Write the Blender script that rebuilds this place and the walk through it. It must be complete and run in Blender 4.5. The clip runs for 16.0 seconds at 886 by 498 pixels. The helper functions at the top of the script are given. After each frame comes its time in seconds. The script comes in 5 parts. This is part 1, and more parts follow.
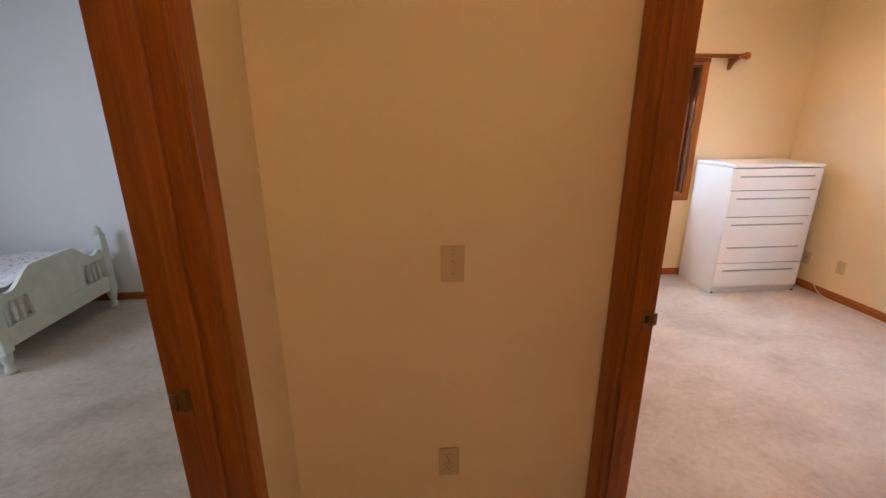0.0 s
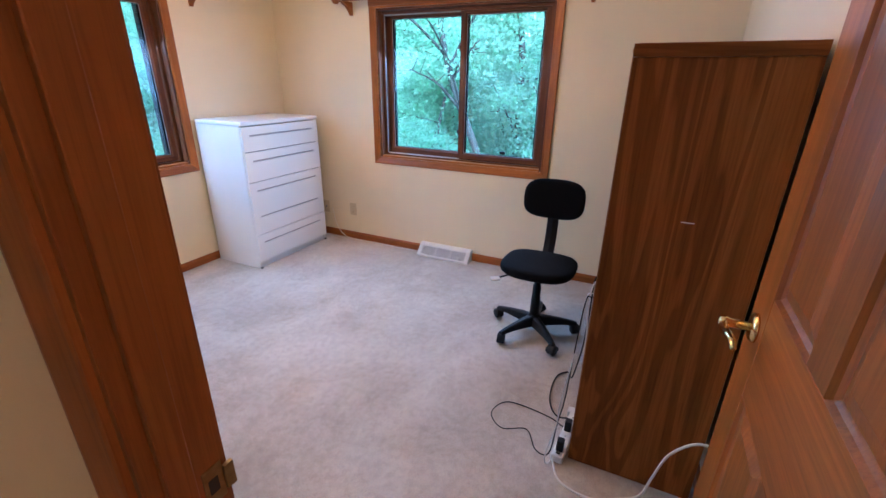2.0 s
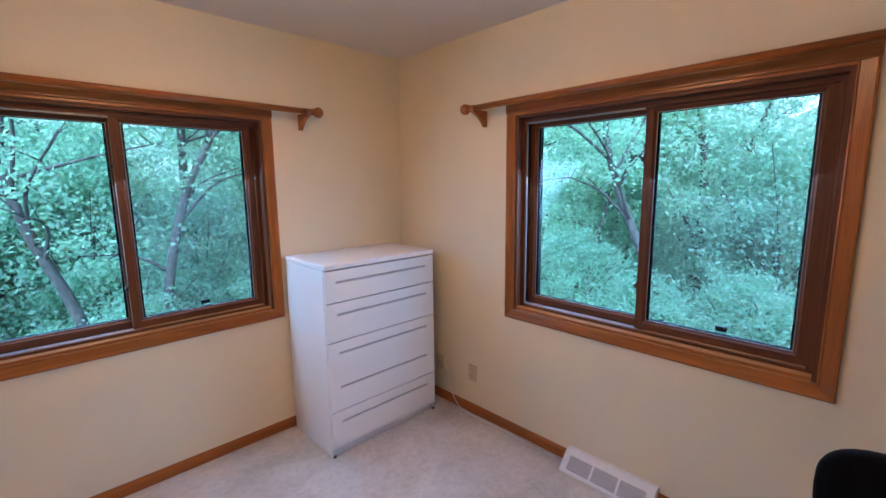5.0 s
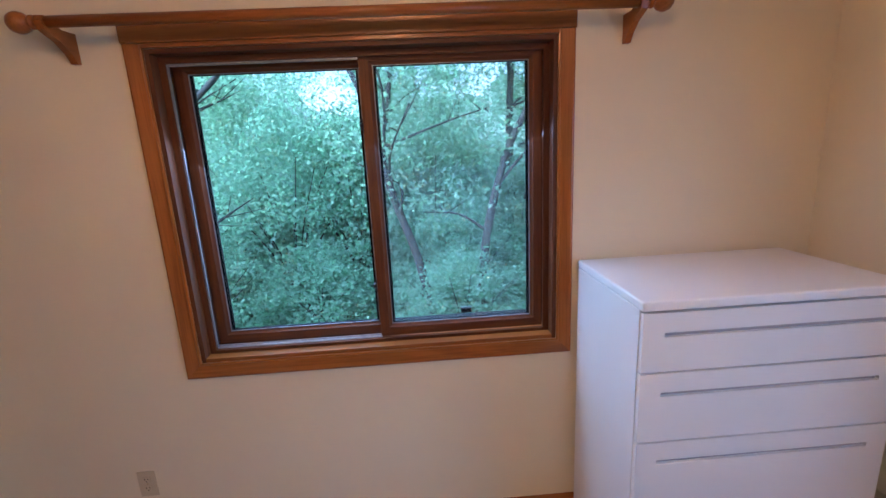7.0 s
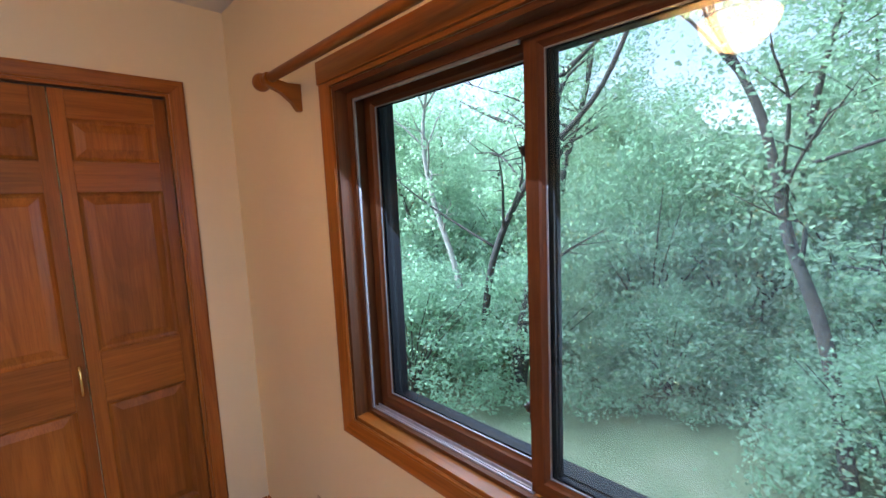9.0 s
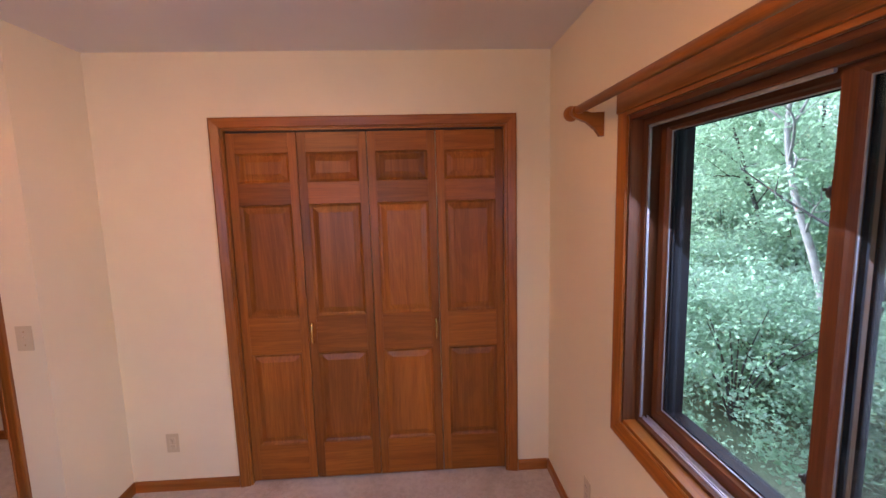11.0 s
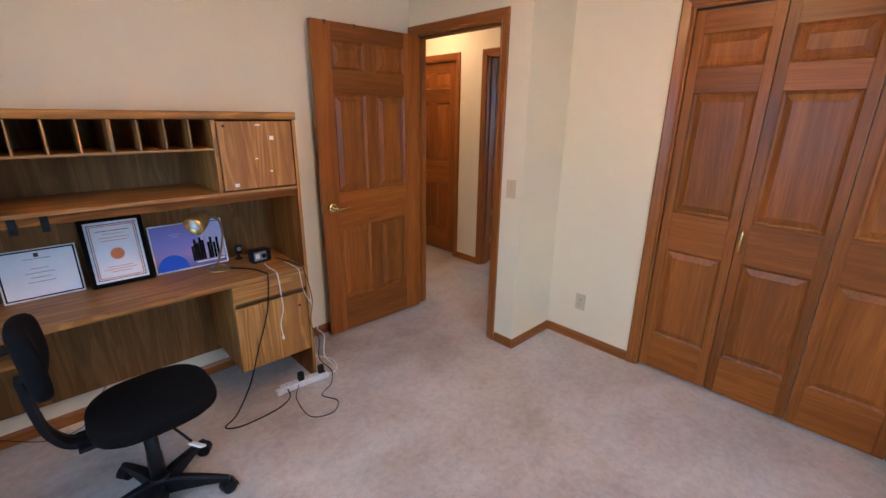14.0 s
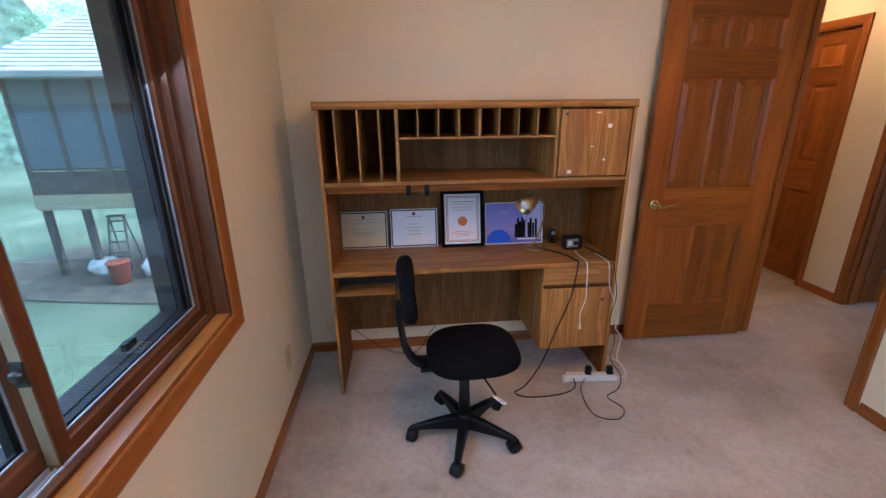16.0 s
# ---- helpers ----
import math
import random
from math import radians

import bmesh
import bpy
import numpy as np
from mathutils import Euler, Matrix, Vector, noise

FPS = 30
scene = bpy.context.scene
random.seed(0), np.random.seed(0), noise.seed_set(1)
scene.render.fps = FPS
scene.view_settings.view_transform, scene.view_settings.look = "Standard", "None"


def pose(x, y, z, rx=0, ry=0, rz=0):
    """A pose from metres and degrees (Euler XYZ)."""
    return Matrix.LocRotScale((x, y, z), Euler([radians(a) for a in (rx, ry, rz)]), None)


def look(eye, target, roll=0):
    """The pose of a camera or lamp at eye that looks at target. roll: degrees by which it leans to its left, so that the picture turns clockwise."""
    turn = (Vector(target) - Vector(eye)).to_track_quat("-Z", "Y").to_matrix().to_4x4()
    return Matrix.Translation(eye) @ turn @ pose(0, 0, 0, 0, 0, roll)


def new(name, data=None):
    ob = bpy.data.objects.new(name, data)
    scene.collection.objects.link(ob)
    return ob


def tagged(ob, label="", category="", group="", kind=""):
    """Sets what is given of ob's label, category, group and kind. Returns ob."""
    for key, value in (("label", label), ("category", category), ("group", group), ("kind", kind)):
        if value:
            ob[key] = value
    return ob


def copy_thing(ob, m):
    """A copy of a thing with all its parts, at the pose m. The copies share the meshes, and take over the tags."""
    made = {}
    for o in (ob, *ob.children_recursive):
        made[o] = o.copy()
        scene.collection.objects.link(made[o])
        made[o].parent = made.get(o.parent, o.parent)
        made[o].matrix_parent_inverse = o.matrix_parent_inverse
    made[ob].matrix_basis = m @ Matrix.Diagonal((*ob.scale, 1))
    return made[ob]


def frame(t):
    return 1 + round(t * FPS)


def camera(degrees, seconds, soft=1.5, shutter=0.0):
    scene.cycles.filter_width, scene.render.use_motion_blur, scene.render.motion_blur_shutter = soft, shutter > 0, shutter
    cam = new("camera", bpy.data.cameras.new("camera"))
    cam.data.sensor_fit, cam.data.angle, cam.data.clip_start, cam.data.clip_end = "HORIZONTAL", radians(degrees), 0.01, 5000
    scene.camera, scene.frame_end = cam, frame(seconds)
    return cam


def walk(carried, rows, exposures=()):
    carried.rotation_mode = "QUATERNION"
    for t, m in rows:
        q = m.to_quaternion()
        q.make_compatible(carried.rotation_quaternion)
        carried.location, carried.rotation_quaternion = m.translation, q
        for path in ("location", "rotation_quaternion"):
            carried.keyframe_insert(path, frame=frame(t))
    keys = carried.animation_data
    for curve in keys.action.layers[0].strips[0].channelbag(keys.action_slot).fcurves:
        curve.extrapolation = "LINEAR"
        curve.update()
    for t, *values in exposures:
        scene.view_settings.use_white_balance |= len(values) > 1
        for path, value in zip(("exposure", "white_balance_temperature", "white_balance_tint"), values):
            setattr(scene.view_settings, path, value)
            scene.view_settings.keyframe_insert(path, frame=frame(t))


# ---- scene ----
cam = camera(92.3, 16.0)
METRES, EYE, TILT, LEAN, TURN = 4.9, 1.5, 0.0, 0.0, -18.7
EXPOSURES = [
    (0.0, 2.72, 7500, 29), (1.0, 2.68, 5250, 22), (2.5, 2.62, 5250, 23), (3.0, 2.48, 5450, 24), (5.5, 2.08, 5600, 29), (6.5, 1.96, 5800, 35), (8.0, 1.94, 5100, 25),
    (10.5, 2.12, 11000, 56), (11.0, 2.08, 7300, 55), (11.5, 2.07, 6400, 48), (12.5, 2.05, 6500, 38), (13.5, 2.35, 5850, 25), (14.5, 2.39, 5950, 21), (15.5, 2.3, 6000, 20), (16.0, 2.22, 6150, 28),
]
PATH = [
    (0, (1.906, 2.994, 1.484), (2.07, 4.899, 0.896), -0.2),
    (0.5, (2.023, 3.14, 1.446), (2.726, 4.91, 0.835), 1.5),
    (1, (2.144, 3.297, 1.43), (3.251, 4.835, 0.792), 1.4),
    (1.5, (2.269, 3.508, 1.414), (3.767, 4.654, 0.749), 0.3),
    (2, (2.371, 3.654, 1.407), (4.058, 4.439, 0.673), 0.9),
    (2.5, (2.562, 3.737, 1.402), (4.263, 4.464, 0.642), 1.0),
    (3, (2.739, 3.816, 1.446), (4.441, 4.569, 0.714), 0.1),
    (3.2, (2.766, 3.872, 1.456), (4.497, 4.621, 0.789), 0.7),
    (5.3, (3.532, 4.314, 1.553), (4.774, 5.849, 1.237), -0.6),
    (5.5, (3.551, 4.398, 1.556), (4.689, 5.998, 1.174), -0.2),
    (6, (3.666, 4.673, 1.539), (4.505, 6.444, 1.138), -0.6),
    (6.5, (3.792, 4.922, 1.534), (4.265, 6.813, 1.088), -2.1),
    (7, (3.966, 5.195, 1.537), (4.064, 7.144, 1.097), -2.9),
    (7.5, (4.056, 5.454, 1.524), (3.843, 7.39, 1.071), -3.1),
    (8, (4.133, 5.758, 1.534), (3.574, 7.627, 1.096), -1.1),
    (8.2, (4.18, 5.869, 1.52), (3.368, 7.658, 1.144), -1.8),
    (10.3, (4.485, 6.047, 1.639), (2.628, 6.745, 1.385), -2.0),
    (10.5, (4.502, 6.049, 1.651), (2.584, 6.556, 1.397), -2.1),
    (11, (4.57, 6.015, 1.659), (2.589, 6.118, 1.409), -1.5),
    (11.5, (4.593, 6.013, 1.628), (2.614, 5.874, 1.376), -0.7),
    (12, (4.63, 5.994, 1.612), (2.683, 5.61, 1.363), -0.9),
    (12.5, (4.66, 5.959, 1.602), (2.786, 5.308, 1.343), -1.1),
    (13, (4.671, 5.914, 1.563), (2.92, 5.053, 1.127), -0.5),
    (13.5, (4.697, 5.877, 1.531), (3.133, 4.759, 0.979), 0.4),
    (14, (4.751, 5.839, 1.507), (3.429, 4.464, 0.906), 0.7),
    (14.5, (4.785, 5.812, 1.488), (3.736, 4.235, 0.847), 0.3),
    (15, (4.827, 5.791, 1.482), (4.096, 4.048, 0.826), -0.6),
    (15.5, (4.834, 5.788, 1.475), (4.391, 3.946, 0.836), -1.5),
    (16, (4.877, 5.736, 1.477), (4.696, 3.845, 0.85), -0.6),
]
walk(cam, [(t, look(eye, target, roll)) for t, eye, target, roll in PATH], EXPOSURES)

# ---- world, sun, lamps ----
world = bpy.data.worlds.new("world")
scene.world = world
world.use_nodes = True
wn = world.node_tree
sky = wn.nodes.new("ShaderNodeTexSky")
sky.sky_type, sky.sun_disc = "NISHITA", False
SUN_EL, SUN_AZ = radians(48), radians(235)
sky.sun_elevation, sky.sun_rotation = SUN_EL, SUN_AZ
wn.links.new(sky.outputs[0], wn.nodes["Background"].inputs[0])
wn.nodes["Background"].inputs[1].default_value = 0.15


def lamp(name, kind, m, energy, colour, size=0.3, size_y=None, spot=None):
    d = bpy.data.lights.new(name, kind)
    d.energy, d.color = energy, colour
    if kind == "AREA":
        d.shape, d.size, d.size_y = "RECTANGLE", size, size_y or size
    elif kind == "SUN":
        d.angle = size
    else:
        d.shadow_soft_size = size
    ob = new(name, d)
    ob.matrix_world = m
    return ob


sx, sy, sz = math.sin(SUN_AZ) * math.cos(SUN_EL), math.cos(SUN_AZ) * math.cos(SUN_EL), math.sin(SUN_EL)
lamp("sun", "SUN", look((sx * 20, sy * 20, sz * 20), (0, 0, 0)), 6.5, (0.64, 0.87, 1.0), size=radians(85))
DAY = (0.45, 0.69, 1.0)
WARM = (1.0, 0.58, 0.27)
lamp("sky_window_north", "AREA", look((3.787, 6.99, 1.36), (3.787, 5.2, -0.1)), 6.0, DAY, 1.3, 1.05)
lamp("sky_window_east", "AREA", look((5.73, 5.013, 1.36), (4.2, 5.013, 0.0)), 6.0, DAY, 1.3, 1.05)
lamp("sky_window_west_room", "AREA", look((-1.5, 4.6, 1.5), (0.5, 4.9, 0.9)), 5.2, (0.50, 0.74, 1.0), 1.4, 1.2)
lamp("bulb_bedroom", "POINT", pose(3.84, 5.2, 2.24), 1.9, (1.0, 0.56, 0.14), 0.07)
lamp("bulb_hall", "POINT", pose(1.98, 2.5, 2.30), 0.46, (1.0, 0.66, 0.40), 0.05)
# warm fill added to the second bedroom, without any fixture
lamp("bulb_west_room", "POINT", pose(0.0, 4.7, 2.28), 0.62, WARM, 0.07)

# ---- materials ----
MATS = {}


def material(name, base, rough=0.6, metal=0.0, **extra):
    m = bpy.data.materials.new(name)
    m.use_nodes = True
    b = m.node_tree.nodes["Principled BSDF"]
    b.inputs["Base Color"].default_value = (*base, 1)
    b.inputs["Roughness"].default_value = rough
    b.inputs["Metallic"].default_value = metal
    for k, v in extra.items():
        b.inputs[k.replace("_", " ")].default_value = v
    MATS[name] = m
    return m


def nd(m, kind, **inputs):
    n = m.node_tree.nodes.new(kind)
    for k, v in inputs.items():
        n.inputs[k.replace("_", " ")].default_value = v
    return n


def ln(m, a, b):
    m.node_tree.links.new(a, b)


def coords(m, scale=(1, 1, 1)):
    tc = nd(m, "ShaderNodeTexCoord")
    mp = nd(m, "ShaderNodeMapping")
    mp.inputs["Scale"].default_value = scale
    info = nd(m, "ShaderNodeObjectInfo")
    mul = nd(m, "ShaderNodeMath")
    mul.operation = "MULTIPLY"
    mul.inputs[1].default_value = 37.0
    ln(m, info.outputs["Random"], mul.inputs[0])
    comb = nd(m, "ShaderNodeCombineXYZ")
    for i in range(3):
        ln(m, mul.outputs[0], comb.inputs[i])
    ln(m, comb.outputs[0], mp.inputs["Location"])
    ln(m, tc.outputs["Object"], mp.inputs["Vector"])
    return mp.outputs[0]


def ramp(m, fac, stops):
    r = nd(m, "ShaderNodeValToRGB")
    el = r.color_ramp.elements
    while len(el) < len(stops):
        el.new(0.5)
    for e, (p, c) in zip(el, stops):
        e.position, e.color = p, (*c, 1)
    ln(m, fac, r.inputs[0])
    return r.outputs[0]


def bump(m, height, strength, distance=0.002):
    b = nd(m, "ShaderNodeBump", Strength=strength, Distance=distance)
    ln(m, height, b.inputs["Height"])
    ln(m, b.outputs[0], m.node_tree.nodes["Principled BSDF"].inputs["Normal"])
    return b


def base(m, colour):
    ln(m, colour, m.node_tree.nodes["Principled BSDF"].inputs["Base Color"])


def mixc(m, fac, a, b, mode="MIX"):
    x = nd(m, "ShaderNodeMix")
    x.data_type, x.blend_type = "RGBA", mode
    if isinstance(fac, float):
        x.inputs[0].default_value = fac
    else:
        ln(m, fac, x.inputs[0])
    for sock, v in ((x.inputs[6], a), (x.inputs[7], b)):
        if isinstance(v, tuple):
            sock.default_value = (*v, 1)
        else:
            ln(m, v, sock)
    return x.outputs[2]


def wood(name, light, dark, axis=2, rough=0.38, grain=1.0, rings=0.5, coat=0.08, vary=0.12, spec=0.3, figure=0.4, lines=60.0):
    """Varnished wood; the grain runs along the axis given."""
    m = material(name, light, rough)
    m.node_tree.nodes["Principled BSDF"].inputs["Coat Weight"].default_value = coat
    m.node_tree.nodes["Principled BSDF"].inputs["Coat Roughness"].default_value = 0.25
    m.node_tree.nodes["Principled BSDF"].inputs["Specular IOR Level"].default_value = spec
    s = [14.0 * grain] * 3
    s[axis] = 0.9
    v = coords(m, tuple(s))
    n1 = nd(m, "ShaderNodeTexNoise", Scale=1.0, Detail=6.0, Roughness=0.6, Distortion=0.6)
    ln(m, v, n1.inputs["Vector"])
    s2 = [160.0] * 3
    s2[axis] = 5.0
    v2 = coords(m, tuple(s2))
    n2 = nd(m, "ShaderNodeTexNoise", Scale=1.0, Detail=3.0, Roughness=0.7)
    ln(m, v2, n2.inputs["Vector"])
    s3 = [5.0] * 3
    s3[axis] = figure
    v3 = coords(m, tuple(s3))
    n3 = nd(m, "ShaderNodeTexNoise", Scale=1.0, Detail=2.0, Distortion=1.2)
    ln(m, v3, n3.inputs["Vector"])
    sn = nd(m, "ShaderNodeMath")
    sn.operation = "MULTIPLY"
    sn.inputs[1].default_value = lines
    ln(m, n3.outputs[0], sn.inputs[0])
    sn2 = nd(m, "ShaderNodeMath")
    sn2.operation = "SINE"
    ln(m, sn.outputs[0], sn2.inputs[0])
    mid = tuple((a + b) / 2 for a, b in zip(light, dark))
    c1 = ramp(m, n1.outputs[0], [(0.26, dark), (0.5, mid), (0.74, light)])
    c2 = ramp(m, n2.outputs[0], [(0.35, (0.55, 0.5, 0.45)), (0.55, (1, 1, 1))])
    c3 = ramp(m, sn2.outputs[0], [(0.0, (0.50, 0.42, 0.36)), (0.3, (0.80, 0.75, 0.70)), (0.7, (1, 1, 1))])
    c = mixc(m, 0.45, c1, c2, "MULTIPLY")
    info = nd(m, "ShaderNodeObjectInfo")
    tone = ramp(m, info.outputs["Random"], [(0.0, (1 - vary, 1 - vary, 1 - vary)), (1.0, (1 + vary * .6, 1 + vary * .5, 1 + vary * .4))])
    base(m, mixc(m, 1.0, mixc(m, rings, c, c3, "MULTIPLY"), tone, "MULTIPLY"))
    bump(m, n2.outputs[0], 0.15, 0.001)
    return m


def triple(name, *a, **k):
    return [wood(f"{name}_{'xyz'[i]}", *a, axis=i, **k) for i in range(3)]


OAK = triple("trim_wood", (0.41, 0.142, 0.026), (0.29, 0.092, 0.016), rings=0.25, rough=0.33, coat=0.22)
DOORW = triple("door_wood", (0.39, 0.134, 0.022), (0.23, 0.071, 0.011), rings=0.22, vary=0.28)
SASHW = triple("sash_wood", (0.17, 0.058, 0.018), (0.10, 0.032, 0.010), rings=0.3, coat=0.0, rough=0.5)
DESKW = triple("desk_laminate", (0.56, 0.28, 0.072), (0.36, 0.155, 0.042), rings=0.55, coat=0.05, rough=0.45, grain=1.6, vary=0.08, figure=0.5, lines=60.0)
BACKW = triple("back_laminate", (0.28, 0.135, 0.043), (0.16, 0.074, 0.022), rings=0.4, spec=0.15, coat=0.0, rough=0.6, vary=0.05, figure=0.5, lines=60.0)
SIDEW = triple("dark_laminate", (0.37, 0.130, 0.025), (0.21, 0.068, 0.012), rings=0.6, spec=0.12, coat=0.0, rough=0.5, grain=1.3, figure=0.42, lines=62.0)


def plaster(name, colour, strength):
    m = material(name, colour, 0.75)
    v = coords(m)
    n = nd(m, "ShaderNodeTexNoise", Scale=220.0, Detail=3.0)
    ln(m, v, n.inputs["Vector"])
    n2 = nd(m, "ShaderNodeTexNoise", Scale=1.3, Detail=3.0)
    ln(m, v, n2.inputs["Vector"])
    d = tuple(c * 0.94 for c in colour)
    base(m, ramp(m, n2.outputs[0], [(0.35, d), (0.65, colour)]))
    bump(m, n.outputs[0], strength, 0.001)
    return m


WALL = plaster("cream_paint", (0.78, 0.70, 0.50), 0.25)
WALL_HALL = plaster("hall_paint", (0.74, 0.63, 0.48), 0.15)
WALL_BLUE = plaster("pale_paint", (0.74, 0.76, 0.76), 0.15)
CEIL = plaster("ceiling_paint", (0.74, 0.70, 0.64), 0.5)

CARPET = material("carpet", (0.5, 0.42, 0.33), 0.95)
v = coords(CARPET)
n1 = nd(CARPET, "ShaderNodeTexNoise", Scale=260.0, Detail=4.0, Roughness=0.7)
n2 = nd(CARPET, "ShaderNodeTexNoise", Scale=2.1, Detail=6.0, Roughness=0.62, Distortion=0.35)
n3 = nd(CARPET, "ShaderNodeTexNoise", Scale=34.0, Detail=3.0)
for n in (n1, n2, n3):
    ln(CARPET, v, n.inputs["Vector"])
ca = ramp(CARPET, n2.outputs[0], [(0.36, (0.50, 0.42, 0.33)), (0.49, (0.60, 0.52, 0.425)), (0.62, (0.665, 0.595, 0.505))])
cb = ramp(CARPET, n1.outputs[0], [(0.34, (0.62, 0.60, 0.58)), (0.60, (1, 1, 1))])
cc = ramp(CARPET, n3.outputs[0], [(0.35, (0.87, 0.855, 0.84)), (0.6, (1, 1, 1))])
strokes = []
for turn, push in ((35, 0.0), (-40, 3.0)):
    mp = nd(CARPET, "ShaderNodeMapping")
    mp.inputs["Rotation"].default_value = (0, 0, radians(turn))
    mp.inputs["Scale"].default_value = (1.1, 3.0, 1)
    mp.inputs["Location"].default_value = (push, push, 0)
    ln(CARPET, v, mp.inputs["Vector"])
    n4 = nd(CARPET, "ShaderNodeTexNoise", Scale=1.3, Detail=4.0, Distortion=0.4)
    ln(CARPET, mp.outputs[0], n4.inputs["Vector"])
    strokes.append(ramp(CARPET, n4.outputs[0], [(0.38, (0.93, 0.92, 0.905)), (0.54, (1, 1, 1))]))
cd = mixc(CARPET, 1.0, strokes[0], strokes[1], "MULTIPLY")
cc = mixc(CARPET, 1.0, cc, cd, "MULTIPLY")
base(CARPET, mixc(CARPET, 1.0, mixc(CARPET, 0.8, ca, cb, "MULTIPLY"), cc, "MULTIPLY"))
bump(CARPET, n1.outputs[0], 0.7, 0.005)
CARPET.node_tree.nodes["Principled BSDF"].inputs["Sheen Weight"].default_value = 0.3


def speckled(name, a, b, scale, rough, bumpy=0.2, dist=0.001, metal=0.0):
    m = material(name, a, rough, metal)
    v = coords(m)
    n = nd(m, "ShaderNodeTexNoise", Scale=scale, Detail=4.0)
    ln(m, v, n.inputs["Vector"])
    base(m, ramp(m, n.outputs[0], [(0.35, a), (0.65, b)]))
    bump(m, n.outputs[0], bumpy, dist)
    return m


WHITE = speckled("white_laminate", (0.735, 0.71, 0.66), (0.755, 0.73, 0.68), 3, 0.38, 0.03)
CREAM_PLASTIC = material("cream_plastic", (0.56, 0.48, 0.31), 0.4)
WHITE_PLASTIC = speckled("white_plastic", (0.70, 0.69, 0.66), (0.76, 0.75, 0.72), 30, 0.4, 0.02)
DARK = material("dark_slot", (0.03, 0.025, 0.02), 0.6)
BRASS = speckled("polished_brass", (0.80, 0.56, 0.22), (0.88, 0.64, 0.28), 40, 0.16, 0.02, metal=1.0)
OLD_BRASS = speckled("aged_brass", (0.30, 0.20, 0.08), (0.42, 0.29, 0.12), 60, 0.38, 0.05, metal=1.0)
BLACKP = speckled("black_plastic", (0.004, 0.004, 0.005), (0.008, 0.008, 0.009), 90, 0.42, 0.2)
FABRIC = speckled("black_fabric", (0.0015, 0.0015, 0.0018), (0.005, 0.005, 0.005), 400, 1.0, 0.6, 0.002)
RAIL = speckled("bright_track", (0.55, 0.57, 0.60), (0.66, 0.68, 0.71), 50, 0.35, 0.05, metal=0.5)
BRONZE = speckled("dark_bronze", (0.035, 0.028, 0.024), (0.06, 0.05, 0.045), 60, 0.35, 0.1, metal=0.6)
RAW = speckled("worn_stile_edge", (0.19, 0.125, 0.065), (0.24, 0.165, 0.09), 6, 0.6, 0.1)
SILVER = speckled("grey_metal", (0.22, 0.23, 0.24), (0.28, 0.29, 0.30), 50, 0.4, 0.05, metal=0.3)
FABRIC.node_tree.nodes["Principled BSDF"].inputs["Specular IOR Level"].default_value = 0.15
BLACKP.node_tree.nodes["Principled BSDF"].inputs["Specular IOR Level"].default_value = 0.25
GASKET = material("black_gasket", (0.005, 0.006, 0.008), 0.6, Specular_IOR_Level=0.15)
PAPER = speckled("paper", (0.74, 0.73, 0.70), (0.8, 0.79, 0.76), 20, 0.7, 0.02)
INK = material("grey_ink", (0.05, 0.045, 0.05), 0.7)
SEAL = material("orange_seal", (0.75, 0.20, 0.06), 0.6)
BORDER = material("orange_border", (0.62, 0.24, 0.12), 0.6)
GREEN_WHITE = speckled("pale_green_paint", (0.60, 0.66, 0.58), (0.68, 0.74, 0.66), 12, 0.45, 0.05)

GLASS = material("window_glass", (1, 1, 1), 0.0)
g = GLASS.node_tree
g.nodes.remove(g.nodes["Principled BSDF"])
gt = nd(GLASS, "ShaderNodeBsdfTransparent", Color=(0.82, 0.93, 0.93, 1))
gg = nd(GLASS, "ShaderNodeBsdfGlossy", Roughness=0.01)
lw_ = nd(GLASS, "ShaderNodeLayerWeight", Blend=0.5)
pw = nd(GLASS, "ShaderNodeMath")
pw.operation = "POWER"
pw.inputs[1].default_value = 4.0
ln(GLASS, lw_.outputs["Facing"], pw.inputs[0])
fr = nd(GLASS, "ShaderNodeMath")
fr.operation = "MULTIPLY_ADD"
fr.inputs[1].default_value, fr.inputs[2].default_value = 0.7, 0.035
ln(GLASS, pw.outputs[0], fr.inputs[0])
ms = nd(GLASS, "ShaderNodeMixShader")
ln(GLASS, fr.outputs[0], ms.inputs[0])
ln(GLASS, gt.outputs[0], ms.inputs[1])
ln(GLASS, gg.outputs[0], ms.inputs[2])
ln(GLASS, ms.outputs[0], g.nodes["Material Output"].inputs[0])

MESH_SCREEN = material("insect_mesh", (1, 1, 1), 0.9)
g = MESH_SCREEN.node_tree
g.nodes.remove(g.nodes["Principled BSDF"])
mt = nd(MESH_SCREEN, "ShaderNodeBsdfTransparent", Color=(1, 1, 1, 1))
md = nd(MESH_SCREEN, "ShaderNodeBsdfDiffuse", Color=(0.42, 0.45, 0.46, 1))
mm = nd(MESH_SCREEN, "ShaderNodeMixShader", Fac=0.11)
ln(MESH_SCREEN, mt.outputs[0], mm.inputs[1])
ln(MESH_SCREEN, md.outputs[0], mm.inputs[2])
ln(MESH_SCREEN, mm.outputs[0], g.nodes["Material Output"].inputs[0])

SHADE = material("lit_glass_bowl", (0.9, 0.85, 0.75), 0.3)
SHADE.node_tree.nodes["Principled BSDF"].inputs["Emission Color"].default_value = (1.0, 0.56, 0.22, 1)
SHADE.node_tree.nodes["Principled BSDF"].inputs["Emission Strength"].default_value = 8.2

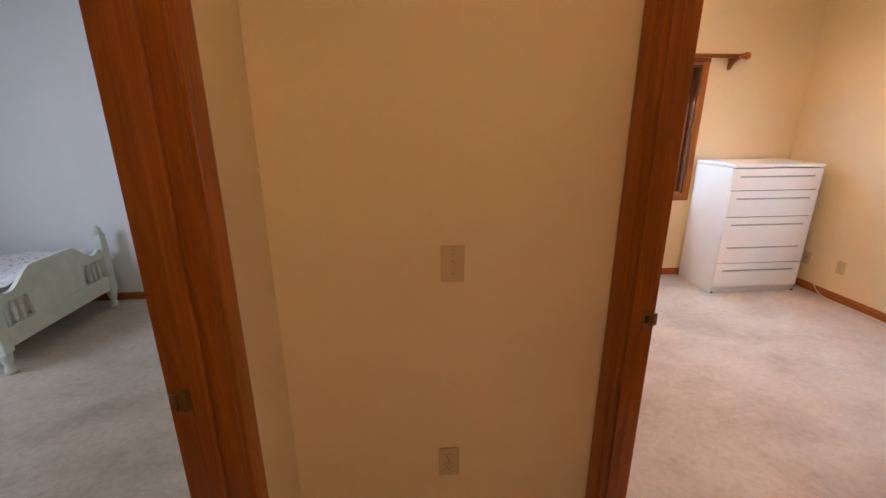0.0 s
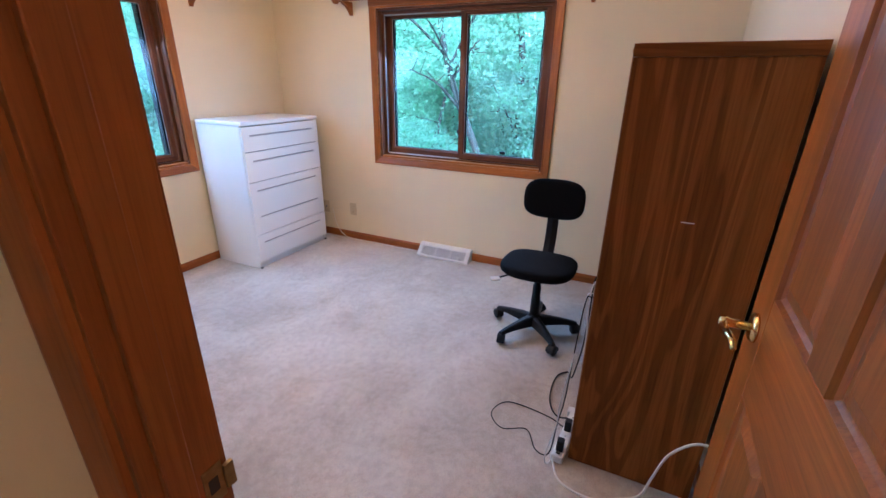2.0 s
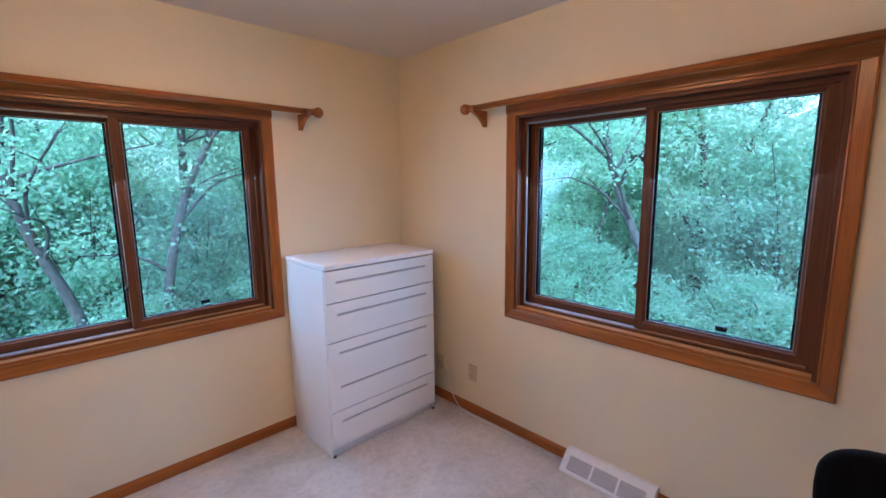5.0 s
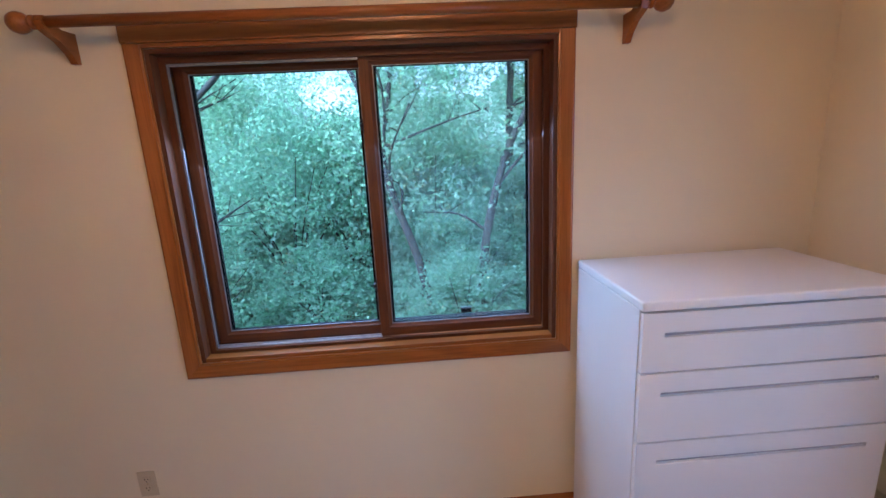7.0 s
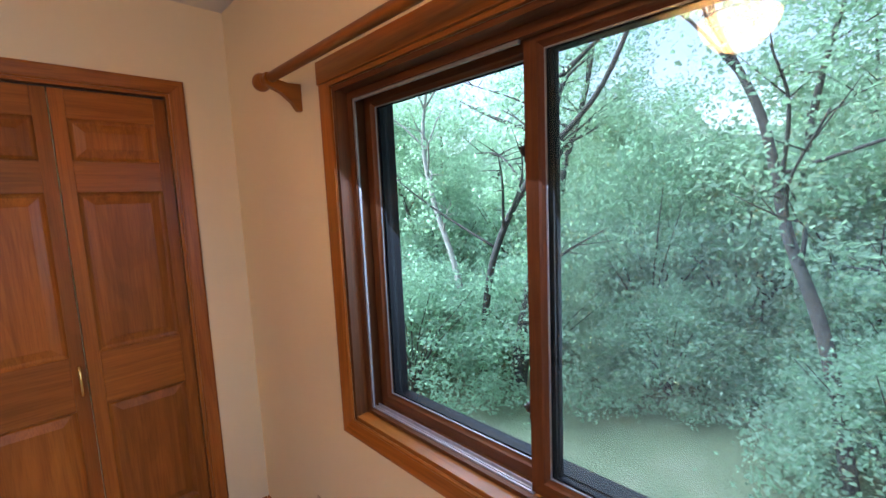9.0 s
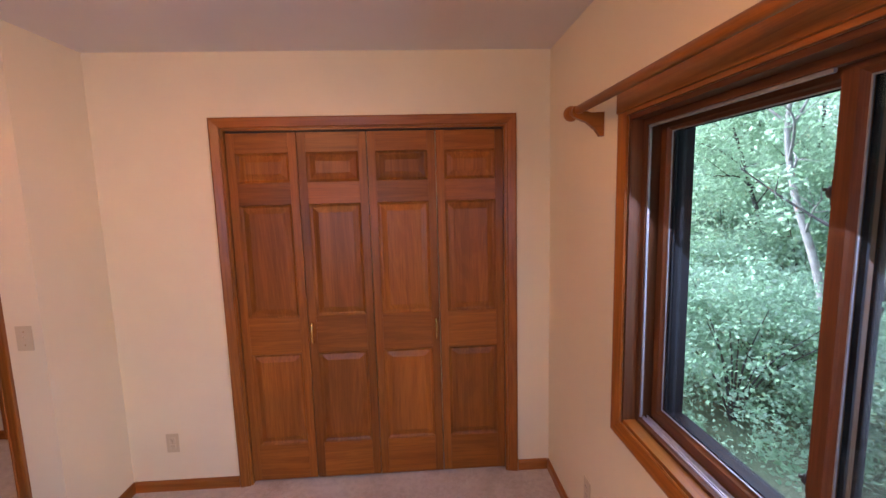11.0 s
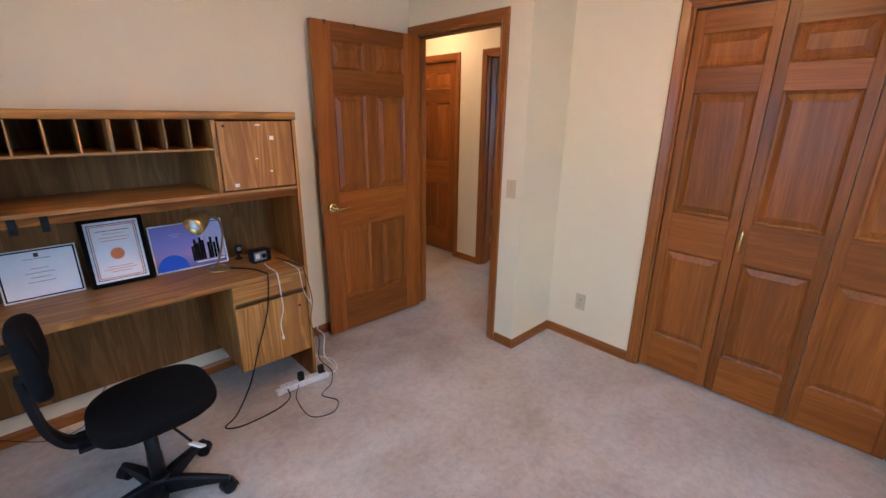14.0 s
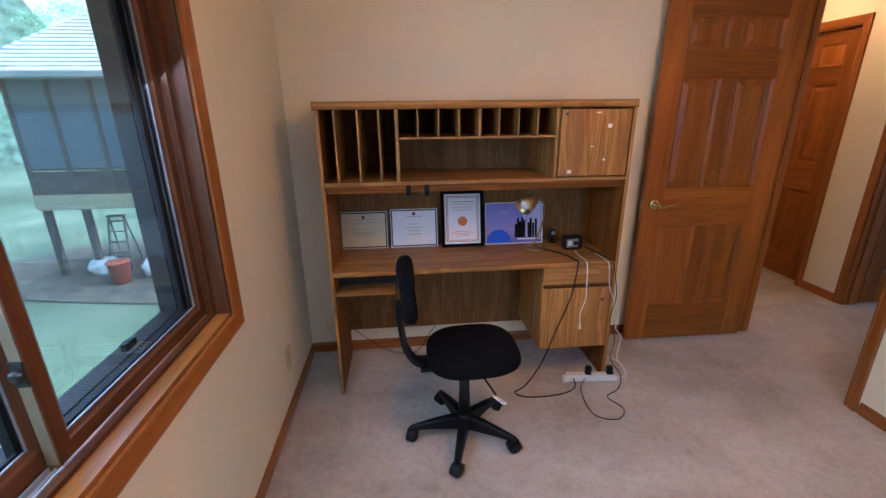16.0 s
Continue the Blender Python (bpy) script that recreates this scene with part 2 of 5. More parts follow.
SHADE2 = material("lit_hall_bowl", (0.9, 0.85, 0.75), 0.3)
SHADE2.node_tree.nodes["Principled BSDF"].inputs["Emission Color"].default_value = (1.0, 0.65, 0.36, 1)
SHADE2.node_tree.nodes["Principled BSDF"].inputs["Emission Strength"].default_value = 3.0


# ---- building helpers ----
def thing(name, label, category, x=0, y=0, z=0, rz=0, group="", kind=""):
    ob = new(name)
    ob.empty_display_size = 0.1
    ob.matrix_basis = pose(x, y, z, 0, 0, rz)
    return tagged(ob, label, category, group, kind)


def part(name, bm, mat, parent=None, label="", smooth=False, kind=""):
    me = bpy.data.meshes.new(name)
    bmesh.ops.recalc_face_normals(bm, faces=bm.faces)
    bm.to_mesh(me)
    bm.free()
    if smooth:
        for p in me.polygons:
            p.use_smooth = True
    for m in mat if isinstance(mat, (list, tuple)) else [mat]:
        me.materials.append(m)
    ob = new(name, me)
    ob.parent = parent
    return tagged(ob, label=label, kind=kind)


def add_box(bm, x0, x1, y0, y1, z0, z1, bevel=0.0):
    vs = [bm.verts.new((x, y, z)) for x in (x0, x1) for y in (y0, y1) for z in (z0, z1)]
    fs = [bm.faces.new([vs[i] for i in f]) for f in ((0, 1, 3, 2), (4, 6, 7, 5), (0, 4, 5, 1), (2, 3, 7, 6), (0, 2, 6, 4), (1, 5, 7, 3))]
    if bevel:
        bmesh.ops.bevel(bm, geom=list({e for f in fs for e in f.edges}), offset=bevel, segments=2, affect="EDGES", profile=0.5)


def box(name, b, mat, parent=None, bevel=0.002, label="", kind=""):
    bm = bmesh.new()
    add_box(bm, *b, bevel=bevel)
    return part(name, bm, mat, parent, label, kind=kind)


def add_lathe(bm, profile, n=20, m=None):
    """Profile of (radius, height) turned about z, then moved by m."""
    rings = []
    for r, z in profile:
        rings.append([bm.verts.new((m @ Vector((r * math.cos(a), r * math.sin(a), z))) if m else (r * math.cos(a), r * math.sin(a), z)) for a in (2 * math.pi * i / n for i in range(n))])
    for a, b in zip(rings, rings[1:]):
        for i in range(n):
            bm.faces.new((a[i], a[(i + 1) % n], b[(i + 1) % n], b[i]))
    bm.faces.new(rings[0][::-1])
    bm.faces.new(rings[-1])


def lathe(name, profile, mat, parent=None, m=None, n=20, label=""):
    bm = bmesh.new()
    add_lathe(bm, profile, n, m)
    return part(name, bm, mat, parent, label, smooth=True)


def add_tube(bm, pts, r, n=8, r_end=None):
    pts = [Vector(p) for p in pts]
    rings, side = [], None
    for i, p in enumerate(pts):
        d = (pts[min(i + 1, len(pts) - 1)] - pts[max(i - 1, 0)]).normalized()
        if side is None:
            side = d.cross(Vector((0, 0, 1)))
            if side.length < 0.05:
                side = d.cross(Vector((1, 0, 0)))
        side = (side - d * side.dot(d)).normalized()
        up = d.cross(side)
        k = i / (len(pts) - 1)
        rr = r if r_end is None else r + (r_end - r) * k
        rings.append([bm.verts.new(p + (side * math.cos(a) + up * math.sin(a)) * rr) for a in (2 * math.pi * j / n for j in range(n))])
    for a, b in zip(rings, rings[1:]):
        for i in range(n):
            bm.faces.new((a[i], a[(i + 1) % n], b[(i + 1) % n], b[i]))
    bm.faces.new(rings[0][::-1])
    bm.faces.new(rings[-1])


def smooth_path(pts, steps=6):
    p = [Vector(q) for q in pts]
    p = [2 * p[0] - p[1]] + p + [2 * p[-1] - p[-2]]
    out = []
    for a, b, c, d in zip(p, p[1:], p[2:], p[3:]):
        for i in range(steps):
            t = i / steps
            out.append(0.5 * (2 * b + (c - a) * t + (2 * a - 5 * b + 4 * c - d) * t * t + (3 * b - a - 3 * c + d) * t ** 3))
    return out + [p[-2]]


def tube(name, pts, r, mat, parent=None, n=8, r_end=None, label="", curve=True):
    bm = bmesh.new()
    add_tube(bm, smooth_path(pts) if curve else pts, r, n, r_end)
    return part(name, bm, mat, parent, label, smooth=True)


CASING = [(0, 0), (0, -0.008), (0.005, -0.010), (0.009, -0.007), (0.018, -0.009), (0.034, -0.013), (0.048, -0.016), (0.055, -0.015), (0.057, -0.012), (0.057, 0)]


def frame_rect(parent, names, x0, x1, z0, z1, profile, mats, y=0.0, bottom=True, flip=1):
    """Mitred lengths round a rectangle in the plane of a wall. Profile: (outwards, depth). mats: for level and upright lengths."""
    corners = {"l": ((x0, z0), (x0, z1), (-1, -1 if bottom else 0), (-1, 1)),
               "t": ((x0, z1), (x1, z1), (-1, 1), (1, 1)),
               "r": ((x1, z0), (x1, z1), (1, -1 if bottom else 0), (1, 1)),
               "b": ((x0, z0), (x1, z0), (-1, -1), (1, -1))}
    for side, (a, b, da, db) in corners.items():
        if side == "b" and not bottom:
            continue
        bm = bmesh.new()
        ra = [bm.verts.new((a[0] + u * da[0], y + flip * v, a[1] + u * da[1])) for u, v in profile]
        rb = [bm.verts.new((b[0] + u * db[0], y + flip * v, b[1] + u * db[1])) for u, v in profile]
        k = len(profile)
        for i in range(k):
            bm.faces.new((ra[i], ra[(i + 1) % k], rb[(i + 1) % k], rb[i]))
        bm.faces.new(ra[::-1])
        bm.faces.new(rb)
        part(names, bm, mats[1] if side in "lr" else mats[0], parent)


def rect_profile(w, d0, d1):
    return [(0, d0), (0, d1), (w, d1), (w, d0)]

# ---- the shell ----
H = 2.425
XE, YN, YS, XC, XD, XDH, XW, YR, YSW = 5.485, 6.745, 3.268, 2.203, 2.636, 2.538, 1.52, 4.318, 4.17


def wall(name, boxes, mat, label):
    bm = bmesh.new()
    for b in boxes:
        add_box(bm, *b)
    return tagged(part(name, bm, mat), label=label, kind="structure")


WX0, WX1, WZ0, WZ1 = 3.099, 4.475, 0.797, 1.915
wall("wall_north", [(XC - 0.14, WX0, YN, YN + .16, 0, H), (WX1, XE + .16, YN, YN + .16, 0, H), (WX0, WX1, YN, YN + .16, 0, WZ0), (WX0, WX1, YN, YN + .16, WZ1, H)], WALL, "cream painted wall with a sliding window")
EY0, EY1 = 4.325, 5.701
wall("wall_east", [(XE, XE + .16, YS - .12, EY0, 0, H), (XE, XE + .16, EY1, YN, 0, H), (XE, XE + .16, EY0, EY1, 0, WZ0), (XE, XE + .16, EY0, EY1, WZ1, H)], WALL, "cream painted wall with a sliding window")
wall("wall_south", [(XD, XE, YS - .12, YS, 0, H)], WALL, "cream painted wall behind the desk")
DY0, DY1, DZ = 3.318, 4.115, 2.04
wall("wall_door", [(XDH, XD, 0.8, DY0, 0, H), (XDH, XD, DY1, YSW, 0, H), (XDH, XD, DY0, DY1, DZ, H)], WALL, "cream painted wall with the room door")
wall("wall_return", [(XW, XD, YSW, YR, 0, H)], WALL, "cream painted wall with a light switch, between the doorways")
CY0, CY1, CZ = 4.972, 6.502, 2.04
wall("wall_closet", [(XC - .14, XC, YR, CY0, 0, H), (XC - .14, XC, CY1, YN, 0, H), (XC - .14, XC, CY0, CY1, CZ, H)], WALL, "cream painted wall round the closet doors")
VY0, VY1 = 3.035, 3.833
HY0, HY1 = 1.89, 2.65
wall("wall_hall_west", [(XW - .13, XW, 0.8, HY0, 0, H), (XW - .13, XW, HY1, VY0, 0, H), (XW - .13, XW, VY1, YN, 0, H), (XW - .13, XW, HY0, HY1, DZ, H), (XW - .13, XW, VY0, VY1, DZ, H)], WALL, "cream painted hall wall with two doorways")
wall("wall_hall_south", [(XW - .13, XD, 0.66, 0.8, 0, H)], WALL, "cream painted wall at the hall's end")
wall("wall_west_room_north", [(-2.0, XW - .13, 6.60, 6.74, 0, H)], WALL_BLUE, "pale wall behind the bed")
wall("wall_west_room_west", [(-2.14, -2.0, 2.0, 6.74, 0, H)], WALL_BLUE, "pale wall of the second bedroom")
wall("wall_west_room_south", [(-2.0, XW - .13, 2.0, 2.14, 0, H)], WALL_BLUE, "pale wall of the second bedroom")
wall("floor", [(-2.14, XE + .16, 0.66, YN + .16, -0.2, 0)], CARPET, "beige cut-pile carpet with faint tracks").name = "floor"
wall("ceiling", [(-2.14, XE + .16, 0.66, YN + .16, H, H + .15)], CEIL, "off-white ceiling")


def baseboard(x0, y0, x1, y1, nx, ny):
    """A board from one end to the other; (nx, ny) points into the room."""
    t, h = 0.011, 0.064
    bm = bmesh.new()
    prof = [(0, 0), (t, 0), (t, h - .018), (t - .004, h - .008), (t - .008, h), (0, h)]
    a = [bm.verts.new((x0 + nx * u, y0 + ny * u, z)) for u, z in prof]
    b = [bm.verts.new((x1 + nx * u, y1 + ny * u, z)) for u, z in prof]
    for i in range(6):
        bm.faces.new((a[i], a[(i + 1) % 6], b[(i + 1) % 6], b[i]))
    bm.faces.new(a[::-1])
    bm.faces.new(b)
    tagged(part("baseboard", bm, OAK[0] if ny else OAK[1]), label="stained wood baseboard along the carpet", kind="structure")


baseboard(XC, YN, XE, YN, 0, -1)
baseboard(XE, YS, XE, YN - .011, -1, 0)
baseboard(XD, YS, XE - .011, YS, 0, 1)
baseboard(XC, YR, XD + .011, YR, 0, 1)
baseboard(XD, DY1 + .057, XD, YR, 1, 0)
baseboard(XC, YR + .011, XC, CY0 - .057, 1, 0)
baseboard(XC, CY1 + .057, XC, YN - .011, 1, 0)
baseboard(XW, HY1 + .057, XW, VY0 - .057, 1, 0)
baseboard(XW, VY1 + .057, XW, YSW, 1, 0)
baseboard(XW + .011, YSW, XDH, YSW, 0, -1)
baseboard(-2, 6.60, XW - .13, 6.60, 0, -1)


# ---- windows ----
def window(name, x, y, rz, label):
    w = thing(name, label, "", x, y, 0, rz, kind="structure")
    hw = 0.688
    z0, z1 = WZ0, WZ1
    for sx_ in (-1, 1):
        bm = bmesh.new()
        ra = [bm.verts.new((sx_ * (hw + u), v_, z0 - u)) for u, v_ in CASING]
        rb = [bm.verts.new((sx_ * (hw + u), v_, z1 + .013)) for u, v_ in CASING]
        for k in range(len(CASING)):
            bm.faces.new((ra[k], ra[(k + 1) % len(CASING)], rb[(k + 1) % len(CASING)], rb[k]))
        bm.faces.new(ra[::-1])
        bm.faces.new(rb)
        part("casing", bm, OAK[2], w)
    bm = bmesh.new()
    ra = [bm.verts.new((-hw - u, v_, z0 - u)) for u, v_ in CASING]
    rb = [bm.verts.new((hw + u, v_, z0 - u)) for u, v_ in CASING]
    for k in range(len(CASING)):
        bm.faces.new((ra[k], ra[(k + 1) % len(CASING)], rb[(k + 1) % len(CASING)], rb[k]))
    bm.faces.new(ra[::-1])
    bm.faces.new(rb)
    part("casing", bm, OAK[0], w)
    box("head_casing", (-hw - .059, hw + .059, -.020, 0, z1 + .0135, z1 + .085), OAK[0], w, .003)
    box("head_fillet", (-hw, hw, -.012, 0, z1, z1 + .0132), OAK[0], w, .001)
    # liner of the opening
    for b in ((-hw, -hw + .016, 0.0, .15, z0, z1), (hw - .016, hw, 0.0, .15, z0, z1)):
        box("jamb", b, SASHW[2], w, .001)
    box("window_head", (-hw + .016, hw - .016, 0.0, .15, z1 - .016, z1), SASHW[0], w, .001)
    box("window_sill", (-hw + .016, hw - .016, 0.0, .15, z0, z0 + .016), OAK[0], w, .001)
    # stops and tracks
    a, b, c, d = -hw + .016, hw - .016, z0 + .016, z1 - .016
    frame_rect(w, "stop", a + .022, b - .022, c + .012, d - .022, rect_profile(.0215, .045, .062), (SASHW[0], SASHW[2]))
    for k, (yy, hh) in enumerate(((.064, .016), (.0765, .013), (.089, .016))):
        box("track", (a + .004, -.005, yy - .001, yy + .003, c, c + hh), RAIL, w, .0005, "bright metal track")
    box("track_bed", (a + .004, -.005, .0675, .0745, c, c + .003), RAIL, w, 0, "bright metal track")
    box("track", (a + .0225, a + .029, .050, .058, c + .022, d - .024), SILVER, w, .0005)
    box("track", (a + .03, -.005, .050, .058, d - .031, d - .0225), SILVER, w, .0005)
    # the sashes
    def sash(x0, x1, y0, y1, zb, zt, lab):
        s = new("sash")
        s.parent = w
        tagged(s, label=lab)
        fw = .045
        prof = [(0, y0 + .012), (.008, y0 + .006), (.012, y0), (fw, y0), (fw, y1), (0, y1)]
        frame_rect(s, "sash_rail", x0 + fw, x1 - fw, zb + fw, zt - fw + .009, prof, (SASHW[0], SASHW[2]))
        frame_rect(s, "glazing_bead", x0 + fw + .003, x1 - fw - .003, zb + fw + .003, zt - fw + .006, rect_profile(.003, y0 + .010, y0 + .014), (SILVER, SILVER))
        frame_rect(s, "gasket", x0 + fw + .012, x1 - fw - .012, zb + fw + .005, zt - fw + .004, rect_profile(.0118, y0 + .02, y0 + .026), (GASKET, GASKET))
        bm = bmesh.new()
        add_box(bm, x0 + fw, x1 - fw, y0 + .016, y0 + .019, zb + fw, zt - fw + .009)
        p = part("pane", bm, GLASS, s)
        p.visible_shadow = False
    sash(-.004, b - .022, .066, .092, c + .016, d - .010, "inner sliding sash")
    sash(a + .016, .034, .098, .124, c + .018, d - .011, "outer sliding sash")
    # outside frame, screen frame and pulls
    frame_rect(w, "screen_frame", a + .03, b - .03, c + .03, d - .016, rect_profile(.03, .132, .15), (GASKET, GASKET))
    frame_rect(w, "outer_frame", a + .034, b - .034, c + .034, d - .020, rect_profile(.022, .151, .205), (GASKET, GASKET))
    box("screen_bar", (-.012, .034, .132, .150, c + .03, d - .03), GASKET, w, .002)
    box("stile_edge", (-.0052, -.0042, .069, .090, c + .02, d - .028), RAW, w, 0, "pale worn stile edge")
    for zl in (z0 + .24, z1 - .27):
        k = new("latch")
        k.parent = w
        tagged(k, label="dark bronze sash lock")
        box("latch_plate", (-.0085, -.0055, .068, .091, zl - .026, zl + .026), BRONZE, k, .001)
        lathe("cam", [(.012, 0), (.0135, .002), (.013, .008), (.010, .011), (.003, .012)], BRONZE, k, pose(-.0085, .078, zl, 0, -90, 0), 20)
        tube("latch_lever", [(-.016, .078, zl), (-.017, .070, zl + .005), (-.017, .062, zl + .006)], .0035, BRONZE, k, 8)
    sc = box("insect_screen", (.034, b - .034, .140, .1405, c + .034, d - .020), MESH_SCREEN, w, 0, "fine grey insect screen")
    sc.visible_shadow = False
    box("screen_clip", (.325, .37, .12, .138, c + .068, c + .090), BLACKP, w, .003)
    box("screen_clip", (a + .04, a + .052, .12, .135, 1.30, 1.36), SILVER, w, .002)
    return w


window("window_1", 3.787, YN, 0, "wood-framed sliding window with stained casing, facing the woods")
window("window_2", XE, 5.013, -90, "wood-framed sliding window with stained casing, over the yard")


def curtain_rod(x, y, rz):
    r = thing("curtain_rod", "bare wooden curtain rod with ball ends above the window", "curtain rod", x, y, 0, rz, group="curtain rods")
    z, yy = 1.973, -.104
    bm = bmesh.new()
    add_lathe(bm, [(.0165, -.93), (.0165, .93)], 20, pose(0, yy, z, 0, 90, 0))
    part("rod", bm, OAK[0], r, smooth=True)
    for s in (-1, 1):
        prof = [(.012, 0), (.013, .006), (.02, .008), (.02, .014), (.012, .018), (.016, .022), (.026, .032), (.031, .046), (.031, .054), (.026, .068), (.015, .078), (.004, .082)]
        lathe("finial", prof, OAK[1], r, pose(s * .93, yy, z, 0, 90 * s, 0), 20)
        bm = bmesh.new()
        pts = [(-.001, -.088), (-.001, .004), (-.05, .002), (-.088, .010), (-.104, .028), (-.122, .026), (-.128, .010), (-.122, -.012), (-.10, -.022), (-.07, -.034), (-.035, -.062), (-.016, -.088)]
        for t in (s * .91 - .011, s * .91 + .011):
            vs = [bm.verts.new((t, p, z - .012 + q)) for p, q in pts]
            if t > s * .91:
                bm.faces.new(vs)
                for i in range(len(pts)):
                    bm.faces.new((old[i], old[(i + 1) % len(pts)], vs[(i + 1) % len(pts)], vs[i]))
            else:
                bm.faces.new(vs[::-1])
                old = vs
        part("bracket", bm, OAK[1], r)


curtain_rod(3.80, YN, 0)
curtain_rod(XE, 5.013, -90)


# ---- doors ----
def panel_leaf(parent, w, h, t, cols, rows, stile, top, mullion=0.085, mats=DOORW):
    """A frame-and-panel leaf from x=0..w, y=0..t. rows: the (bottom, top) heights of the panels."""
    box("stile", (0, stile, 0, t, 0, h), mats[2], parent, .0015)
    box("stile", (w - stile, w, 0, t, 0, h), mats[2], parent, .0015)
    zs = [0] + [z for r in rows for z in r] + [h]
    for a, b in zip(zs[::2], zs[1::2]):
        box("rail", (stile, w - stile, 0.0003, t - .0003, a, b), mats[0], parent, .0015)
    pw = (w - 2 * stile - (cols - 1) * mullion) / cols
    for c in range(cols):
        x0 = stile + c * (pw + mullion)
        for a, b in rows:
            if c:
                box("mullion", (x0 - mullion, x0, 0.0003, t - .0003, a, b), mats[2], parent, .0015)
            bm = bmesh.new()
            for side in (0, 1):
                def q(inset, d):
                    y = d if side == 0 else t - d
                    return [bm.verts.new(p) for p in ((x0 + inset, y, a + inset), (x0 + pw - inset, y, a + inset), (x0 + pw - inset, y, b - inset), (x0 + inset, y, b - inset))]
                rings = [q(0, .001), q(.006, .008), q(.012, .011), q(.016, .0125), q(.045, .004), q(.047, .003)]
                for r1, r2 in zip(rings, rings[1:]):
                    for i in range(4):
                        bm.faces.new((r1[i], r1[(i + 1) % 4], r2[(i + 1) % 4], r2[i]))
                bm.faces.new(rings[-1])
            part("panel", bm, mats[2], parent)


ROWS6 = [(.245, .765), (1.0, 1.61), (1.75, 1.91)]


def lever(parent, x, y, z, s, d):
    """A lever handle; d: which way it points along x, s: which side it stands out to."""
    k = new("door_handle")
    k.parent = parent
    tagged(k, label="polished brass lever handle")
    lathe("rose", [(.033, 0), (.033, .004), (.028, .01), (.02, .012)], BRASS, k, pose(x, y, z, 90 if s < 0 else -90, 0, 0), 24)
    lathe("spindle", [(.010, .010), (.010, .05), (.013, .055), (.013, .066), (.006, .07)], BRASS, k, pose(x, y, z, 90 if s < 0 else -90, 0, 0), 16)
    tube("lever", [(x, y + s * .058, z), (x + d * .03, y + s * .06, z - .004), (x + d * .06, y + s * .058, z + .003), (x + d * .09, y + s * .054, z + .004), (x + d * .108, y + s * .052, z - .004)], .010, BRASS, k, 10, .0065)


def door_frame(name, x, y, rz, w, wallt, h, label, hall_side=True, strike=0):
    f = thing(name, label, "", x, y, 0, rz, kind="structure")
    frame_rect(f, "casing", .008, w - .008, 0, h - .008, CASING, (OAK[0], OAK[2]), bottom=False)
    if hall_side:
        frame_rect(f, "casing", .008, w - .008, 0, h - .008, CASING, (OAK[0], OAK[2]), y=wallt, bottom=False, flip=-1)
    j = .018
    box("jamb", (0, j, 0, wallt, 0, h), OAK[2], f, .001)
    box("jamb", (w - j, w, 0, wallt, 0, h), OAK[2], f, .001)
    box("door_head", (j, w - j, 0, wallt, h - j, h), OAK[0], f, .001)
    box("stop", (j, j + .011, .045, .078, 0, h - j), OAK[2], f, .002)
    box("stop", (w - j - .011, w - j, .045, .078, 0, h - j), OAK[2], f, .002)
    box("stop", (j + .011, w - j - .011, .045, .078, h - j - .011, h - j), OAK[0], f, .002)
    if strike:
        xs = w - j if strike > 0 else j
        box("strike_plate", (xs - .0015, xs + .0005, .006, .034, .875, .935), OLD_BRASS, f, .0003)
        box("strike_lip", (xs - .006, xs + .0005, -.008, .006, .885, .925), OLD_BRASS, f, .001)
        box("latch_hole", (xs - .002, xs - .0012, .014, .028, .893, .917), DARK, f, .0002)
    return f


# bedroom doorway (west wall as seen from the room: x runs north)
door_frame("door_1", XD, DY0, 90, DY1 - DY0, XD - XDH, DZ, "stained wood door frame with brass strike plate", strike=1)
LEAF_BRASS = material("light_brass", (0.58, 0.44, 0.22), 0.45, 0.35)
room_door = thing("room_door", "six-panel stained wood door, open flat against the wall beside the desk", "door", XD + .022, 3.352, 0.014, -1.0)
panel_leaf(room_door, .79, 2.01, .035, 2, ROWS6, .122, .1)
lever(room_door, .725, .035, .905, 1, -1)
lever(room_door, .725, 0, .905, -1, -1)
box("latch_bolt", (.79, .7915, .006, .029, .875, .935), OLD_BRASS, room_door, .0003)
for z in (.2, 1.0, 1.8):
    lathe("hinge", [(.005, 0), (.005, .085)], OLD_BRASS, room_door, pose(-.002, -.005, z, 0, 0, 0), 10)
for z in (.17, .99, 1.77):
    for k in (.018, .045, .072):
        lathe("screw", [(.0035, 0), (.0035, .0006)], OLD_BRASS, room_door, pose(-.0022, .011 if k != .045 else .024, z + k, 0, -90, 0), 10)
    box("hinge_leaf", (-.0022, -.0002, .001, .033, z, z + .09), LEAF_BRASS, room_door, .0009, "light brass hinge leaf")
for xx in (.50, .70):
    bm = bmesh.new()
    add_box(bm, xx - .006, xx + .006, -.002, .037, 2.0105, 2.0125)
    add_box(bm, xx - .006, xx + .006, .0355, .038, 1.990, 2.0105)
    part("over_door_hook", bm, DARK, room_door, "thin dark over-door hook strap")

door_frame("door_2", XW, VY0, 90, VY1 - VY0, .13, DZ, "stained wood door frame to the second bedroom", strike=0)
west_strike = [f for f in bpy.data.objects if f.name == "door_2"][0]
box("strike_plate", (VY1 - VY0 - .0195, VY1 - VY0 - .0175, .086, .114, .875, .935), OLD_BRASS, west_strike, .0003)
box("strike_lip", (VY1 - VY0 - .024, VY1 - VY0 - .0175, .114, .128, .885, .925), OLD_BRASS, west_strike, .001)
west_door = thing("bedroom_door", "six-panel stained wood door, open into the second bedroom", "door", XW - .135, VY0 + .02, 0.014, 178)
panel_leaf(west_door, .77, 2.01, .035, 2, ROWS6, .122, .1)
lever(west_door, .71, 0, .905, -1, -1)
